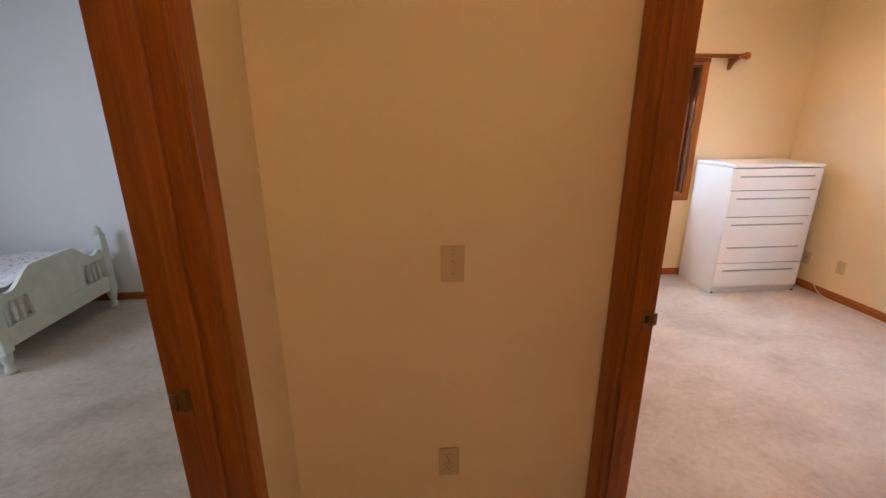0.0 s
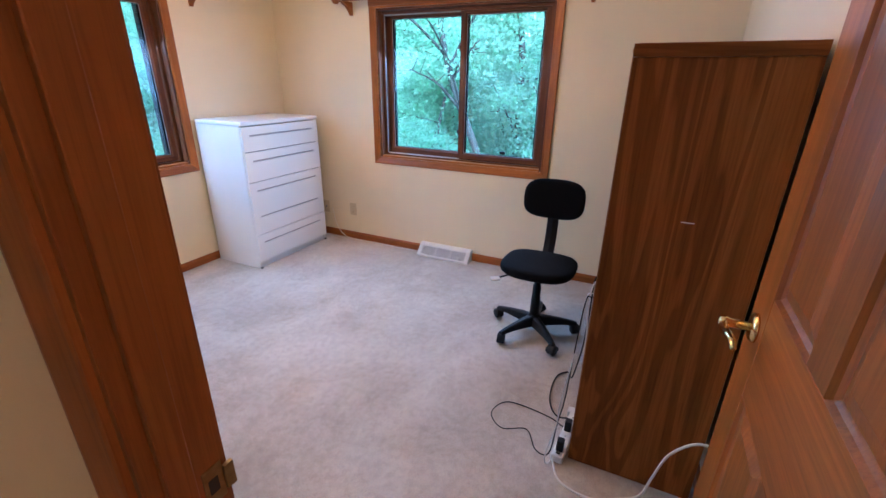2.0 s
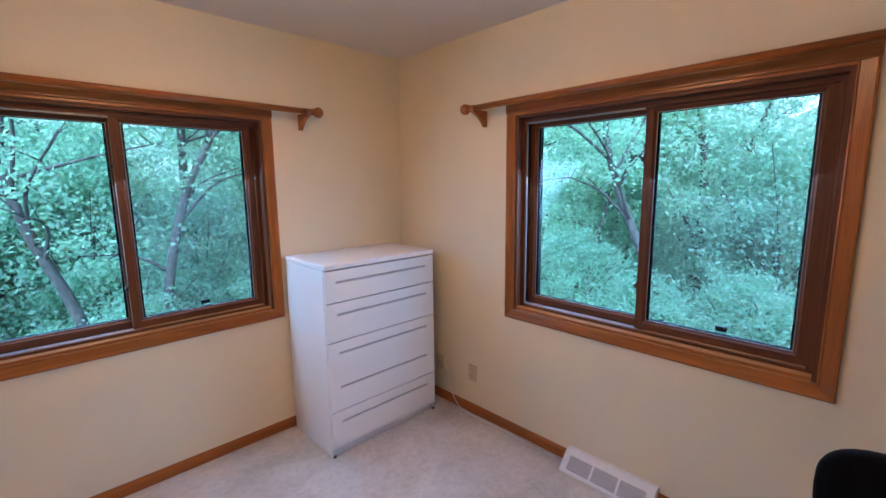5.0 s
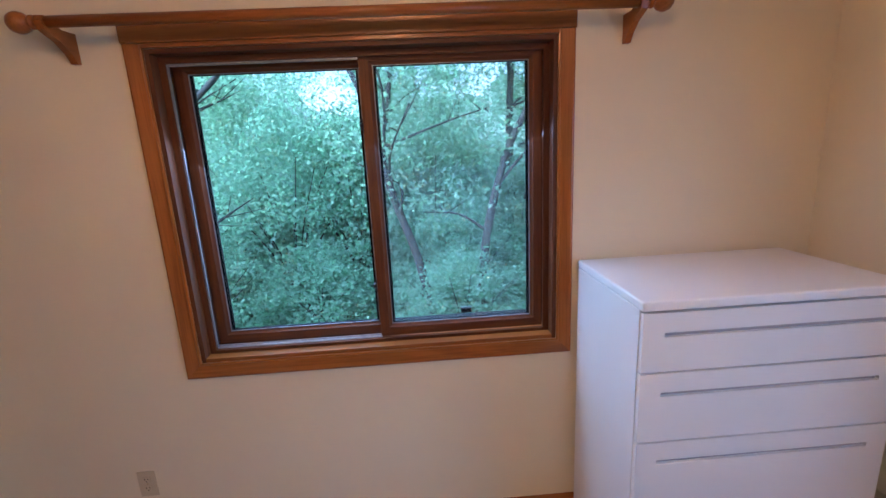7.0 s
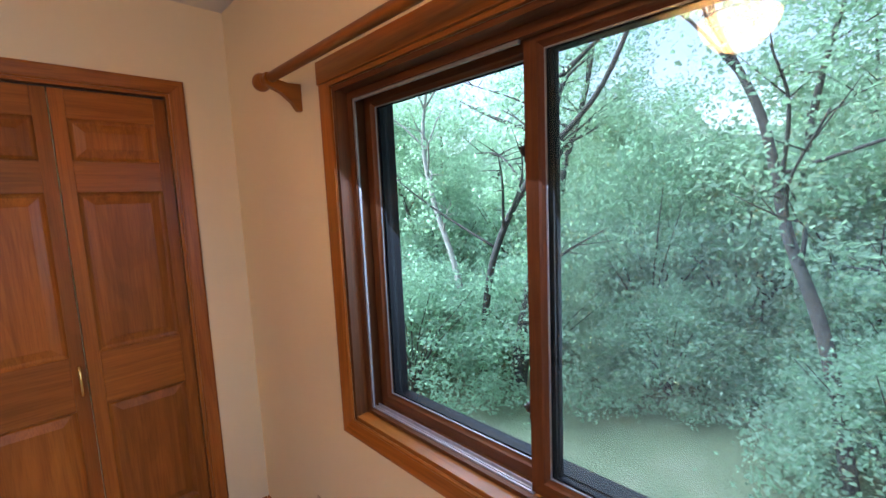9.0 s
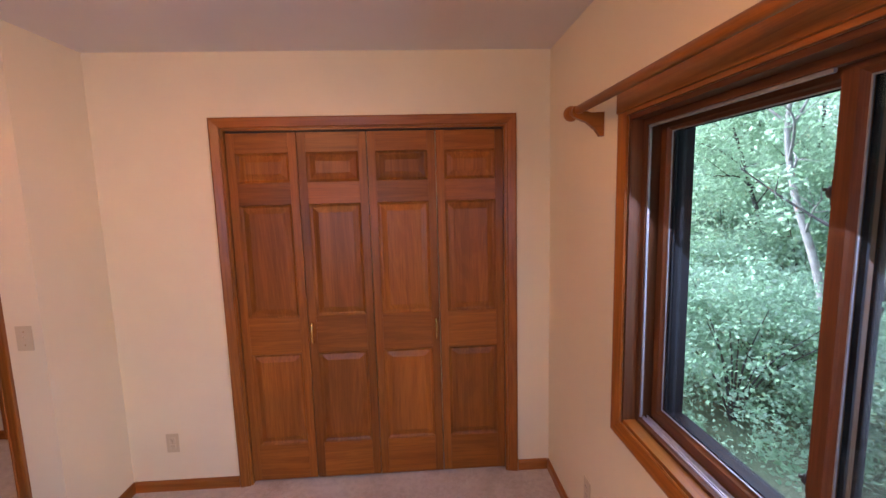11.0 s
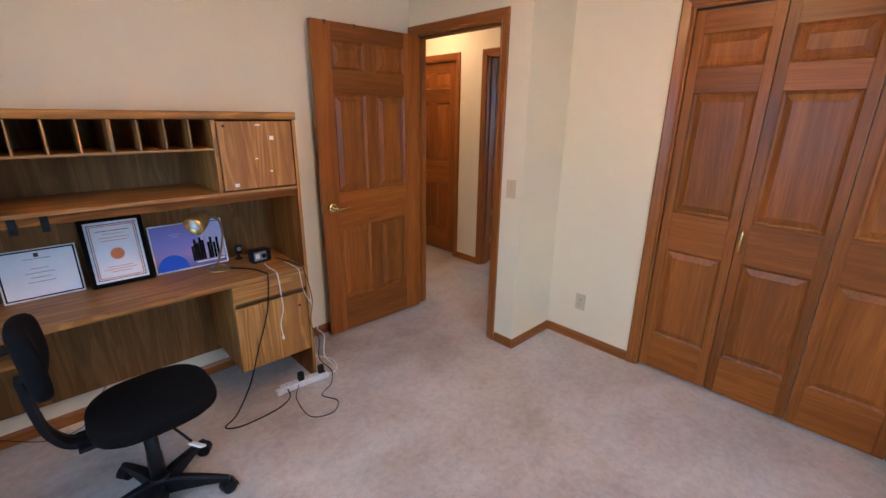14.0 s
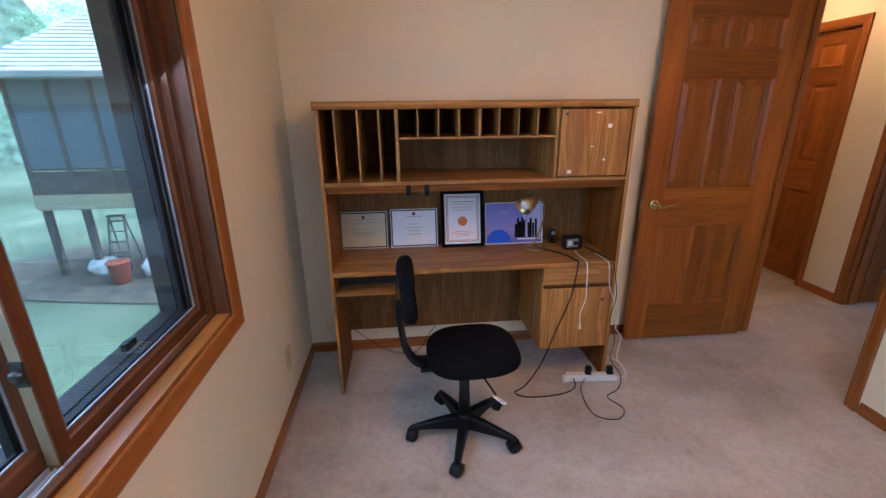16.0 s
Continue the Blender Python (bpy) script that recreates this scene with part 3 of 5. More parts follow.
for z in (.2, 1.0, 1.8):
    lathe("hinge", [(.006, 0), (.006, .085)], OLD_BRASS, west_door, pose(-.004, -.004, z, 0, 0, 0), 10)

door_frame("door_3", XW, HY0, 90, HY1 - HY0, .13, DZ, "stained wood door frame in the hall")
hall_door = thing("hall_door", "six-panel stained wood door, closed, across the hall", "door", XW - .035, HY0 + .02, 0.014, 90)
panel_leaf(hall_door, HY1 - HY0 - .04, 2.005, .035, 2, ROWS6, .11, .1)
lever(hall_door, .06, 0, .905, -1, 1)
for z in (.2, 1.0, 1.8):
    lathe("hinge", [(.006, 0), (.006, .085)], OLD_BRASS, hall_door, pose(HY1 - HY0 - .037, -.008, z, 0, 0, 0), 10)

# closet
cf = thing("door_4", "stained wood casing round the closet", "", XC, CY0, 0, 90, kind="structure")
cw = CY1 - CY0
frame_rect(cf, "casing", .004, cw - .004, 0, CZ - .004, CASING, (OAK[0], OAK[2]), bottom=False)
box("jamb", (0, .016, 0, .14, 0, CZ), OAK[2], cf, .001)
box("jamb", (cw - .016, cw, 0, .14, 0, CZ), OAK[2], cf, .001)
box("door_head", (.016, cw - .016, 0, .14, CZ - .016, CZ), OAK[0], cf, .001)
box("top_track", (.02, cw - .02, .028, .05, CZ - .024, CZ - .0165), DARK, cf, .001, "dark steel door track")
lw = (cw - .032 - .012) / 4
for i in range(4):
    b = thing("bifold_door", "narrow three-panel stained wood closet door, closed" + (", with a brass handle" if i in (1, 2) else ""), "closet door",
              XC - .012, CY0 + .019 + i * (lw + .0025), .018, 90, group="closet doors")
    panel_leaf(b, lw - .001, 1.996, .03, 1, [(.218, .766), (.982, 1.612), (1.732, 1.890)], .045, .07)
    if i in (1, 2):
        hx = .022 if i == 1 else lw - .022
        hnd = new("handle")
        hnd.parent = b
        tagged(hnd, label="small brass bow handle")
        for zz in (.832, .938):
            lathe("handle_foot", [(.007, 0), (.006, .004), (.0035, .016)], BRASS, hnd, pose(hx, 0, zz, 90, 0, 0), 12)
        tube("grip", [(hx, -.012, .826), (hx, -.023, .845), (hx, -.029, .885), (hx, -.023, .925), (hx, -.012, .944)], .006, BRASS, hnd, 8)


# ---- wall plates ----
def plate(name, label, x, y, z, rz, kind="outlet"):
    p = thing(name, label, "light switch" if kind == "switch" else "wall outlet", x, y, z, rz, group="switch plates" if kind == "switch" else "outlets")
    bm = bmesh.new()
    add_box(bm, -.035, .035, -.005, 0, -.057, .057, .002)
    part("cover_plate", bm, CREAM_PLASTIC, p)
    if kind == "switch":
        box("surround", (-.006, .006, -.0065, -.004, -.013, .013), CREAM_PLASTIC, p, .0005)
        bm = bmesh.new()
        add_box(bm, -.004, .004, -.015, -.006, .0, .012, .001)
        part("toggle", bm, CREAM_PLASTIC, p)
        for zz in (-.03, .03):
            lathe("screw", [(.003, 0), (.002, .001)], OLD_BRASS, p, pose(0, -.005, zz, 90, 0, 0), 8)
    elif kind == "outlet":
        for zz in (-.02, .02):
            box("socket", (-.016, .016, -.0065, -.004, zz - .014, zz + .014), CREAM_PLASTIC, p, .002)
            bm = bmesh.new()
            add_box(bm, -.007, -.005, -.0072, -.006, zz - .002, zz + .006)
            add_box(bm, .005, .007, -.0072, -.006, zz - .002, zz + .006)
            add_box(bm, -.002, .002, -.0072, -.006, zz - .01, zz - .006)
            part("slots", bm, DARK, p)
        lathe("screw", [(.003, 0), (.002, .001)], OLD_BRASS, p, pose(0, -.005, 0, 90, 0, 0), 8)
    else:
        lathe("jack", [(.009, 0), (.009, .004), (.005, .004), (.005, .009)], SILVER, p, pose(0, -.005, 0, 90, 0, 0), 12)


plate("light_switch", "almond toggle switch plate on the hall wall", 2.035, YSW, 1.075, 0, "switch")
plate("wall_outlet", "almond outlet under the hall switch", 2.025, YSW, .36, 0)
plate("light_switch", "almond toggle switch plate beside the room door", XD, 4.24, 1.075, 90, "switch")
plate("wall_outlet", "almond outlet near the closet", XC, 4.56, .292, 90)
plate("wall_outlet", "almond outlet under the window", XE, 6.03, .285, -90)
plate("phone_jack", "almond jack plate by the dresser", XE, 6.34, .275, -90, "jack")
plate("wall_outlet", "almond outlet near the desk", XE, 3.79, .285, -90)
plate("wall_outlet", "almond outlet below the north window", 2.80, YN, .29, 0)


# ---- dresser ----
# Grey that stands in for the shade inside the drawers' finger grooves.
GROOVE_GREY = speckled("groove_shade_grey", (0.33, 0.31, 0.29), (0.38, 0.36, 0.34), 14, 0.5, 0.05)
def dresser():
    x0, x1, y0, y1, zt = 4.550, 5.335, 6.243, 6.715, 1.120
    d = thing("dresser", "tall white laminate five-drawer dresser standing in the corner", "dresser", (x0 + x1) / 2, y0, 0)
    w, dp = x1 - x0, y1 - y0
    box("side", (-w / 2, -w / 2 + .018, .018, dp, 0.0, zt - .03), WHITE, d, .002)
    box("side", (w / 2 - .018, w / 2, .018, dp, 0.0, zt - .03), WHITE, d, .002)
    box("back", (-w / 2 + .018, w / 2 - .018, dp - .01, dp, .05, zt - .03), WHITE, d, .001)
    bm = bmesh.new()
    add_box(bm, -w / 2 - .002, w / 2 + .002, -.004, dp, zt - .029, zt, .006)
    part("top", bm, WHITE, d)
    box("plinth", (-w / 2 + .019, w / 2 - .019, .03, .05, 0.0, .05), WHITE, d, .001)
    edges = [.052, .275, .683, .905, zt - .033]
    # dark strips imitate the shade in the gaps between drawers
    for e in edges[1:-1]:
        box("rail_gap", (-w / 2 + .019, w / 2 - .019, .0181, .0184, e - .008, e + .008), DARK, d, 0, "dark strip put in as shade behind the drawer gap")
    for a, b in zip(edges, edges[1:]):
        dr = new("drawer")
        dr.parent = d
        # front with a finger groove below its upper edge
        bm = bmesh.new()
        gw = w / 2 - .065
        x = w / 2 - .003
        grooves = [b - .068] if b - a < .3 else [b - .268, b - .068]
        lo = a + .004
        for gz in grooves + [None]:
            hi = gz - .007 if gz else b - .003
            add_box(bm, -x, x, .001, .018, lo, hi, 0)
            if gz:
                add_box(bm, -x, -gw, .001, .018, hi, gz + .007, 0)
                add_box(bm, gw, x, .001, .018, hi, gz + .007, 0)
                lo = gz + .007
        part("drawer_front", bm, WHITE, dr)
        # shade of each groove put in as a grey strip
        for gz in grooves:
            box("pull_strip", (-gw, gw, .012, .0178, gz - .0068, gz + .0068), GROOVE_GREY, dr, .0005, "grey strip painting the shade inside the finger groove")
        box("drawer_box", (-w / 2 + .02, w / 2 - .02, .0185, dp - .03, a + .01, b - .02), WHITE, dr, .001)
    for s in (-1, 1):
        box("glide", (s * (w / 2 - .012) - .008, s * (w / 2 - .012) + .008, .006, .017, 0, .012), DARK, d, .001)


dresser()


# ---- desk with hutch ----
DX0, DX1, DYB, DYF = 3.760, 5.248, 3.302, 3.732


def desk():
    d = thing("desk", "oak-laminate computer desk with a tall pigeonhole hutch against the wall", "desk", (DX0 + DX1) / 2, 3.5, 0)
    cx = (DX0 + DX1) / 2
    X = lambda v: v - cx
    Y = lambda v: v - 3.5
    t = .016
    for x in (DX0, DX1 - t):
        box("side_panel", (X(x), X(x + t), Y(DYB), Y(DYF) - .003, 0, 1.476), SIDEW[2], d, .001, "dark wood-grain side panel")
        box("edge_strip", (X(x), X(x + t), Y(DYF) - .0028, Y(DYF), 0, 1.476), DESKW[2], d, .0005)
    bm = bmesh.new()
    prof = [(DYB, 1.476), (DYF - .012, 1.476), (DYF - .002, 1.481), (DYF + .002, 1.492), (DYF - .001, 1.504), (DYF - .012, 1.511), (DYB, 1.511)]
    a = [bm.verts.new((X(DX0 - .003), Y(y), z)) for y, z in prof]
    b = [bm.verts.new((X(DX1 + .006), Y(y), z)) for y, z in prof]
    for i in range(len(prof)):
        bm.faces.new((a[i], a[(i + 1) % len(prof)], b[(i + 1) % len(prof)], b[i]))
    bm.faces.new(a[::-1])
    bm.faces.new(b)
    part("top_board", bm, DESKW[0], d)
    for x in (DX0 - .0055, DX1 + .0061):
        box("end_cap", (X(x), X(x + .0023), Y(DYB), Y(DYF) - .001, 1.4765, 1.510), SIDEW[1], d, .001, "dark wood-grain end cap")
    l, r = DX0 + t, DX1 - t
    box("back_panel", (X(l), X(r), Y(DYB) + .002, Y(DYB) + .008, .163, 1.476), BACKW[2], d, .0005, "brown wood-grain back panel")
    box("shelf", (X(l), X(r), Y(DYB) + .009, Y(DYF) - .004, 1.135, 1.151), DESKW[0], d, .001)
    box("valance", (X(l), X(r), Y(DYF) - .05, Y(DYF) - .038, 1.095, 1.134), SIDEW[0], d, .001)
    box("worktop", (X(l), X(r), Y(DYB) + .009, Y(DYF) - .002, .682, .708), DESKW[0], d, .002)
    box("divider", (X(4.882), X(4.898), Y(DYB) + .009, Y(DYF) - .006, 1.1515, 1.4755), DESKW[2], d, .001)
    box("divider", (X(4.129), X(4.145), Y(DYB) + .009, Y(DYF) - .006, 1.1515, 1.4755), DESKW[2], d, .001)
    box("small_shelf", (X(4.146), X(4.881), Y(DYB) + .009, Y(DYF) - .008, 1.343, 1.353), DESKW[0], d, .0008)
    for x in (5.169, 5.066, 4.970):
        box("partition", (X(x) - .004, X(x) + .004, Y(DYB) + .009, Y(DYF) - .02, 1.1515, 1.4755), DESKW[2], d, .0005)
    for i, x in enumerate((4.793, 4.697, 4.602, 4.505, 4.413, 4.321, 4.229)):
        h = .0065 if i == 3 else .0035
        box("partition", (X(x) - h, X(x) + h, Y(DYB) + .009, Y(DYF) - .02, 1.3535, 1.4755), DESKW[2], d, .0005)
    hd = new("cupboard_door")
    hd.parent = d
    tagged(hd, label="small oak-laminate cupboard door with scraps of tape")
    box("door_panel", (X(3.782), X(4.124), Y(DYF) - .014, Y(DYF), 1.158, 1.468), DESKW[2], hd, .002)
    for x, z, w, h, m in ((4.098, 1.448, .012, .012, DARK), (3.945, 1.452, .022, .006, PAPER), (3.885, 1.392, .020, .018, PAPER), (3.965, 1.298, .012, .006, PAPER), (4.068, 1.180, .020, .016, PAPER), (3.892, 1.262, .009, .02, BRASS), (3.90, 1.235, .012, .008, PAPER)):
        box("tape_scrap", (X(x) - w / 2, X(x) + w / 2, Y(DYF) + .0002, Y(DYF) + .0014, z - h / 2, z + h / 2), m, hd, .0004)
    box("scratch", (X(DX0) - .0006, X(DX0) + .0002, Y(3.490), Y(3.525), 1.0275, 1.0305), PAPER, d, 0)
    lathe("cam_screw", [(.008, 0), (.008, .006), (.005, .010)], BRASS, d, pose(X(3.7765), Y(3.70), 1.40, 0, 90, 0), 12)
    # pedestal
    box("pedestal_side", (X(4.146), X(4.160), Y(DYB) + .009, Y(DYF) - .02, .205, .6815), DESKW[2], d, .001)
    box("pedestal_base", (X(l) + .001, X(4.145), Y(DYB) + .009, Y(DYF) - .02, .205, .219), DESKW[0], d, .001)
    for n, z0, z1 in (("drawer_front", .588, .680), ("pedestal_door", .205, .562)):
        box(n, (X(3.780), X(4.160), Y(DYF) - .016, Y(DYF), z0, z1), DESKW[0] if n == "drawer_front" else DESKW[2], d, .002)
    # brown strip set back in the gap imitates the slim shadow there
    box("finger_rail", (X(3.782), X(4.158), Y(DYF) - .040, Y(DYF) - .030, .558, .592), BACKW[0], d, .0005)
    lathe("lock", [(.008, 0), (.008, .002), (.005, .003)], DARK, d, pose(X(3.825), Y(DYF), .49, -90, 0, 0), 12)
    # keyboard shelf
    box("small_shelf", (X(4.935), X(r), Y(DYB) + .009, Y(DYF) - .03, .566, .580), DESKW[0], d, .001)
    # near-black sheet added across the cavity in place of its deep shade
    box("shelf_back", (X(4.9345), X(r) - .002, Y(DYF) - .155, Y(DYF) - .151, .5805, .681), DARK, d, .0005)
    box("shelf_side", (X(4.920), X(4.9345), Y(DYB) + .009, Y(DYF) - .10, .566, .6815), DARK, d, .001)
    for x in (4.845, 4.757):
        bm = bmesh.new()
        add_box(bm, X(x) - .012, X(x) + .012, Y(DYF) - .037, Y(DYF) - .032, 1.075, 1.133, .001)
        add_box(bm, X(x) - .012, X(x) + .012, Y(DYF) - .032, Y(DYF) - .012, 1.075, 1.079, .001)
        part("hook", bm, BLACKP, d, "black plastic headphone hook")


desk()


# ---- things on the desk ----
def picture(name, label, xc, w, h, border, bmat, sheet, lean, y=3.352, turn=0):
    """Stands leaning on the back panel; faces north."""
    y = 3.326 + h * math.sin(radians(lean))
    p = thing(name, label, "picture", xc, y, .709, 180 + turn)
    tilt = new("leaning_frame")
    tilt.parent = p
    tilt.matrix_basis = pose(0, 0, 0, -lean, 0, 0)
    frame_rect(tilt, "frame", -w / 2 + border, w / 2 - border, border, h - border, rect_profile(border, -.006, .012), (bmat, bmat))
    box("backing", (-w / 2 + border, w / 2 - border, .0056, .011, border, h - border), PAPER, tilt, .0004)
    return tilt, w - 2 * border, h - 2 * border, border


def flat(name, x0, x1, z0, z1, mat, parent, level=1):
    return box(name, (x0, x1, .004 - .0006 * level, .0045 - .0006 * (level - 1), z0, z1), mat, parent, 0)


def border_lines(parent, w, h, b, inset, t, mat):
    x0, x1, z0, z1 = -w / 2 + inset, w / 2 - inset, b + inset, b + h - inset
    frame_rect(parent, "printed_border", x0, x1, z0, z1, rect_profile(t, .0028, .0036), (mat, mat))


def text(parent, body, x, z, size, mat, name="lettering"):
    c = bpy.data.curves.new(name, "FONT")
    c.body, c.size, c.align_x, c.extrude = body, size, "CENTER", .0002
    c.materials.append(mat)
    ob = new(name, c)
    ob.parent = parent
    ob.matrix_basis = pose(x, .0024, z, 90, 0, 0)
    return ob


BLACKF = material("matte_black_frame", (0.004, 0.004, 0.004), 0.85)
BLACKF.node_tree.nodes["Principled BSDF"].inputs["Specular IOR Level"].default_value = 0.1
SILVER_FRAME = material("thin_light_frame", (0.62, 0.60, 0.55), 0.4)
GREY_PAPER = speckled("cream_certificate", (0.56, 0.46, 0.29), (0.62, 0.52, 0.34), 9, 0.6, 0.02)
BLUE_PAPER = speckled("white_certificate", (0.74, 0.73, 0.74), (0.78, 0.77, 0.78), 9, 0.6, 0.02)
tl, w, h, b = picture("certificate", "cream certificate with a thin dark border leaning on the desk", 5.105, .272, .214, .004, SILVER_FRAME, None, 8)
flat("sheet", -w / 2, w / 2, b, b + h, GREY_PAPER, tl, 0)
border_lines(tl, w, h, b, .007, .006, BLACKF)
for z, ww in ((.165, .10), (.150, .16), (.115, .12), (.095, .15), (.08, .10)):
    flat("text_line", -ww / 2, ww / 2, z - .0007, z + .0007, GREY_PAPER if ww > .2 else INK, tl, 3)
flat("crest", -.008, .008, .172, .190, INK, tl, 3)
tl, w, h, b = picture("certificate", "white certificate with a dark blue border leaning on the desk", 4.815, .272, .222, .004, PAPER, None, 8)
flat("sheet", -w / 2, w / 2, b, b + h, BLUE_PAPER, tl, 0)
border_lines(tl, w, h, b, .007, .006, BLACKF)
for z, ww in ((.178, .09), (.135, .06), (.115, .10), (.095, .07), (.075, .09)):
    flat("text_line", -ww / 2, ww / 2, z - .0008, z + .0008, INK, tl, 3)
flat("crest", -.008, .008, .185, .203, INK, tl, 3)
tl, w, h, b = picture("certificate", "black-framed certificate with an orange seal leaning on the desk", 4.534, .248, .325, .019, BLACKF, None, 12)
flat("sheet", -w / 2, w / 2, b, b + h, BLUE_PAPER, tl, 0)
border_lines(tl, w, h, b, .014, .003, INK)
border_lines(tl, w, h, b, .022, .004, BORDER)
for z, ww in ((.262, .13), (.247, .09), (.23, .12), (.215, .11), (.09, .10), (.078, .13), (.066, .08)):
    flat("text_line", -ww / 2, ww / 2, z - .0014, z + .0014, INK if z > .25 else BORDER, tl, 3)
bm = bmesh.new()
vs = [bm.verts.new(((.026 + .003 * (i % 2)) * math.cos(i * math.pi / 14), .0016, .15 + (.026 + .003 * (i % 2)) * math.sin(i * math.pi / 14))) for i in range(28)]
bm.faces.new(vs)
part("seal", bm, SEAL, tl)

DUSK = material("dusk_print", (0.3, 0.25, 0.5), 0.75)
v = nd(DUSK, "ShaderNodeTexCoord")
sp = nd(DUSK, "ShaderNodeSeparateXYZ")
ln(DUSK, v.outputs["Object"], sp.inputs[0])
mr = nd(DUSK, "ShaderNodeMapRange")
mr.inputs[1].default_value, mr.inputs[2].default_value = 0.0, 0.235
ln(DUSK, sp.outputs[2], mr.inputs[0])
base(DUSK, ramp(DUSK, mr.outputs[0], [(0.0, (0.10, 0.12, 0.36)), (0.35, (0.40, 0.26, 0.52)), (0.6, (0.30, 0.24, 0.56)), (1.0, (0.20, 0.20, 0.50))]))
DEEP = material("print_blue", (0.015, 0.10, 0.55), 0.7)
PALE = material("print_pale_sky", (0.52, 0.50, 0.68), 0.7)
LILAC = material("print_lilac", (0.45, 0.36, 0.62), 0.35)
tl, w, h, b = picture("poster", "unframed purple and blue skyline print leaning on the desk", 4.225, .345, .245, .005, PAPER, None, 10)
flat("print", -w / 2, w / 2, b, b + h, DUSK, tl, 0)
bm = bmesh.new()
arc = [(-w / 2 + .004 + .145 * (1 - math.cos(a)) / 2, .008 + .078 * math.sin(a)) for a in (i * math.pi / 16 for i in range(17))]
bm.faces.new([bm.verts.new((x, .0032, z)) for x, z in arc])
part("dome", bm, DEEP, tl)
flat("pale_sky", .055, .163, .036, .232, PALE, tl, 1)
for i, (x, hh) in enumerate(((.012, .115), (.025, .15), (.038, .13), (.051, .155), (.064, .14), (.077, .16), (.090, .125), (.103, .15), (.118, .12), (.134, .145))):
    flat("tower", x - .0062, x + .0062, .035, hh, LILAC if i == 5 else BLACKF, tl, 2 + i % 2)
for z, ww in ((.19, .05), (.178, .03)):
    flat("text_line", -.06 - ww / 2, -.06 + ww / 2, z - .002, z + .002, LILAC, tl, 3)
flat("light_strip", .02, .16, .022, .030, PAPER, tl, 3)


GOLD = speckled("dull_gold", (0.46, 0.32, 0.13), (0.58, 0.41, 0.18), 60, 0.32, 0.05, metal=0.9)


def desk_lamp():
    l = thing("desk_lamp", "small dull gold gooseneck desk lamp standing on the desk, switched off", "desk lamp", 4.135, 3.475, .708)
    lathe("base", [(.058, 0), (.060, .004), (.052, .010), (.026, .015), (.012, .024), (.009, .034)], GOLD, l, None, 28)
    tube("gooseneck", [(0, 0, .03), (-.022, .012, .11), (-.030, .045, .20), (-.010, .095, .275), (.030, .135, .315), (.062, .16, .325)], .0055, GOLD, l, 10)
    m = Matrix.Translation((.072, .168, .330)) @ Vector((.72, .42, -.42)).to_track_quat("Z", "Y").to_matrix().to_4x4()
    bm = bmesh.new()
    add_lathe(bm, [(.012, -.012), (.02, -.006), (.03, .006), (.040, .03), (.045, .06), (.047, .085), (.044, .085), (.038, .04), (.026, .012), (.008, .004)], 24, m)
    part("shade", bm, GOLD, l, smooth=True)
    lathe("bulb", [(.012, .01), (.02, .03), (.028, .055), (.024, .074), (.008, .084)], PAPER, l, m, 16)


desk_lamp()


def clock():
    c = thing("alarm_clock", "black and silver clock radio on the desk", "alarm clock", 3.92, 3.53, .708, 188)
    bm = bmesh.new()
    add_box(bm, -.056, .056, 0, .062, .0, .078, .014)
    part("case", bm, BLACKP, c)
    box("face", (-.048, .022, -.003, .004, .018, .066), SILVER, c, .003, "silver dial face")
    lathe("dial", [(.013, 0), (.013, .005), (.010, .007)], BLACKP, c, pose(.005, -.003, .042, 90, 0, 0), 18)
    box("display", (-.042, -.018, -.0042, -.0025, .03, .058), PAPER, c, .0005)
    s = thing("webcam", "small black webcam on the desk", "webcam", 3.995, 3.37, .708, 180)
    lathe("foot", [(.022, 0), (.02, .008), (.008, .012), (.007, .03)], BLACKP, s, None, 16)
    bm = bmesh.new()
    add_box(bm, -.020, .020, -.016, .016, .03, .085, .01)
    part("body", bm, BLACKP, s)
    lathe("lens", [(.011, 0), (.011, .004), (.007, .004)], SILVER, s, pose(0, -.016, .062, 90, 0, 0), 16)


clock()


# ---- cables ----
def cable(label, pts, r, mat, name="cable"):
    t = thing(name, label, "cable")
    tube("cord", pts, r, mat, t, 6)
    return t


cable("black power cord hanging from the desk to the floor", [(4.100, 3.50, 0.714), (4.020, 3.60, 0.716), (3.985, 3.70, 0.714), (3.985, 3.747, 0.700), (4.010, 3.752, 0.520), (4.080, 3.76, 0.330), (4.150, 3.78, 0.160), (4.240, 3.80, 0.030), (4.310, 3.83, 0.006), (4.240, 3.875, 0.006), (4.070, 3.87, 0.006), (3.970, 3.82, 0.006), (3.955, 3.75, 0.030)], .0035, BLACKP)
cc1 = cable("white cord hanging over the drawer front", [(3.930, 3.57, 0.714), (3.935, 3.66, 0.712), (3.935, 3.742, 0.708), (3.930, 3.752, 0.600), (3.925, 3.746, 0.500), (3.945, 3.745, 0.420), (3.940, 3.745, 0.345)], .003, WHITE_PLASTIC)
box("plug", (3.934, 3.946, 3.740, 3.749, .325, .346), WHITE_PLASTIC, cc1, .002)
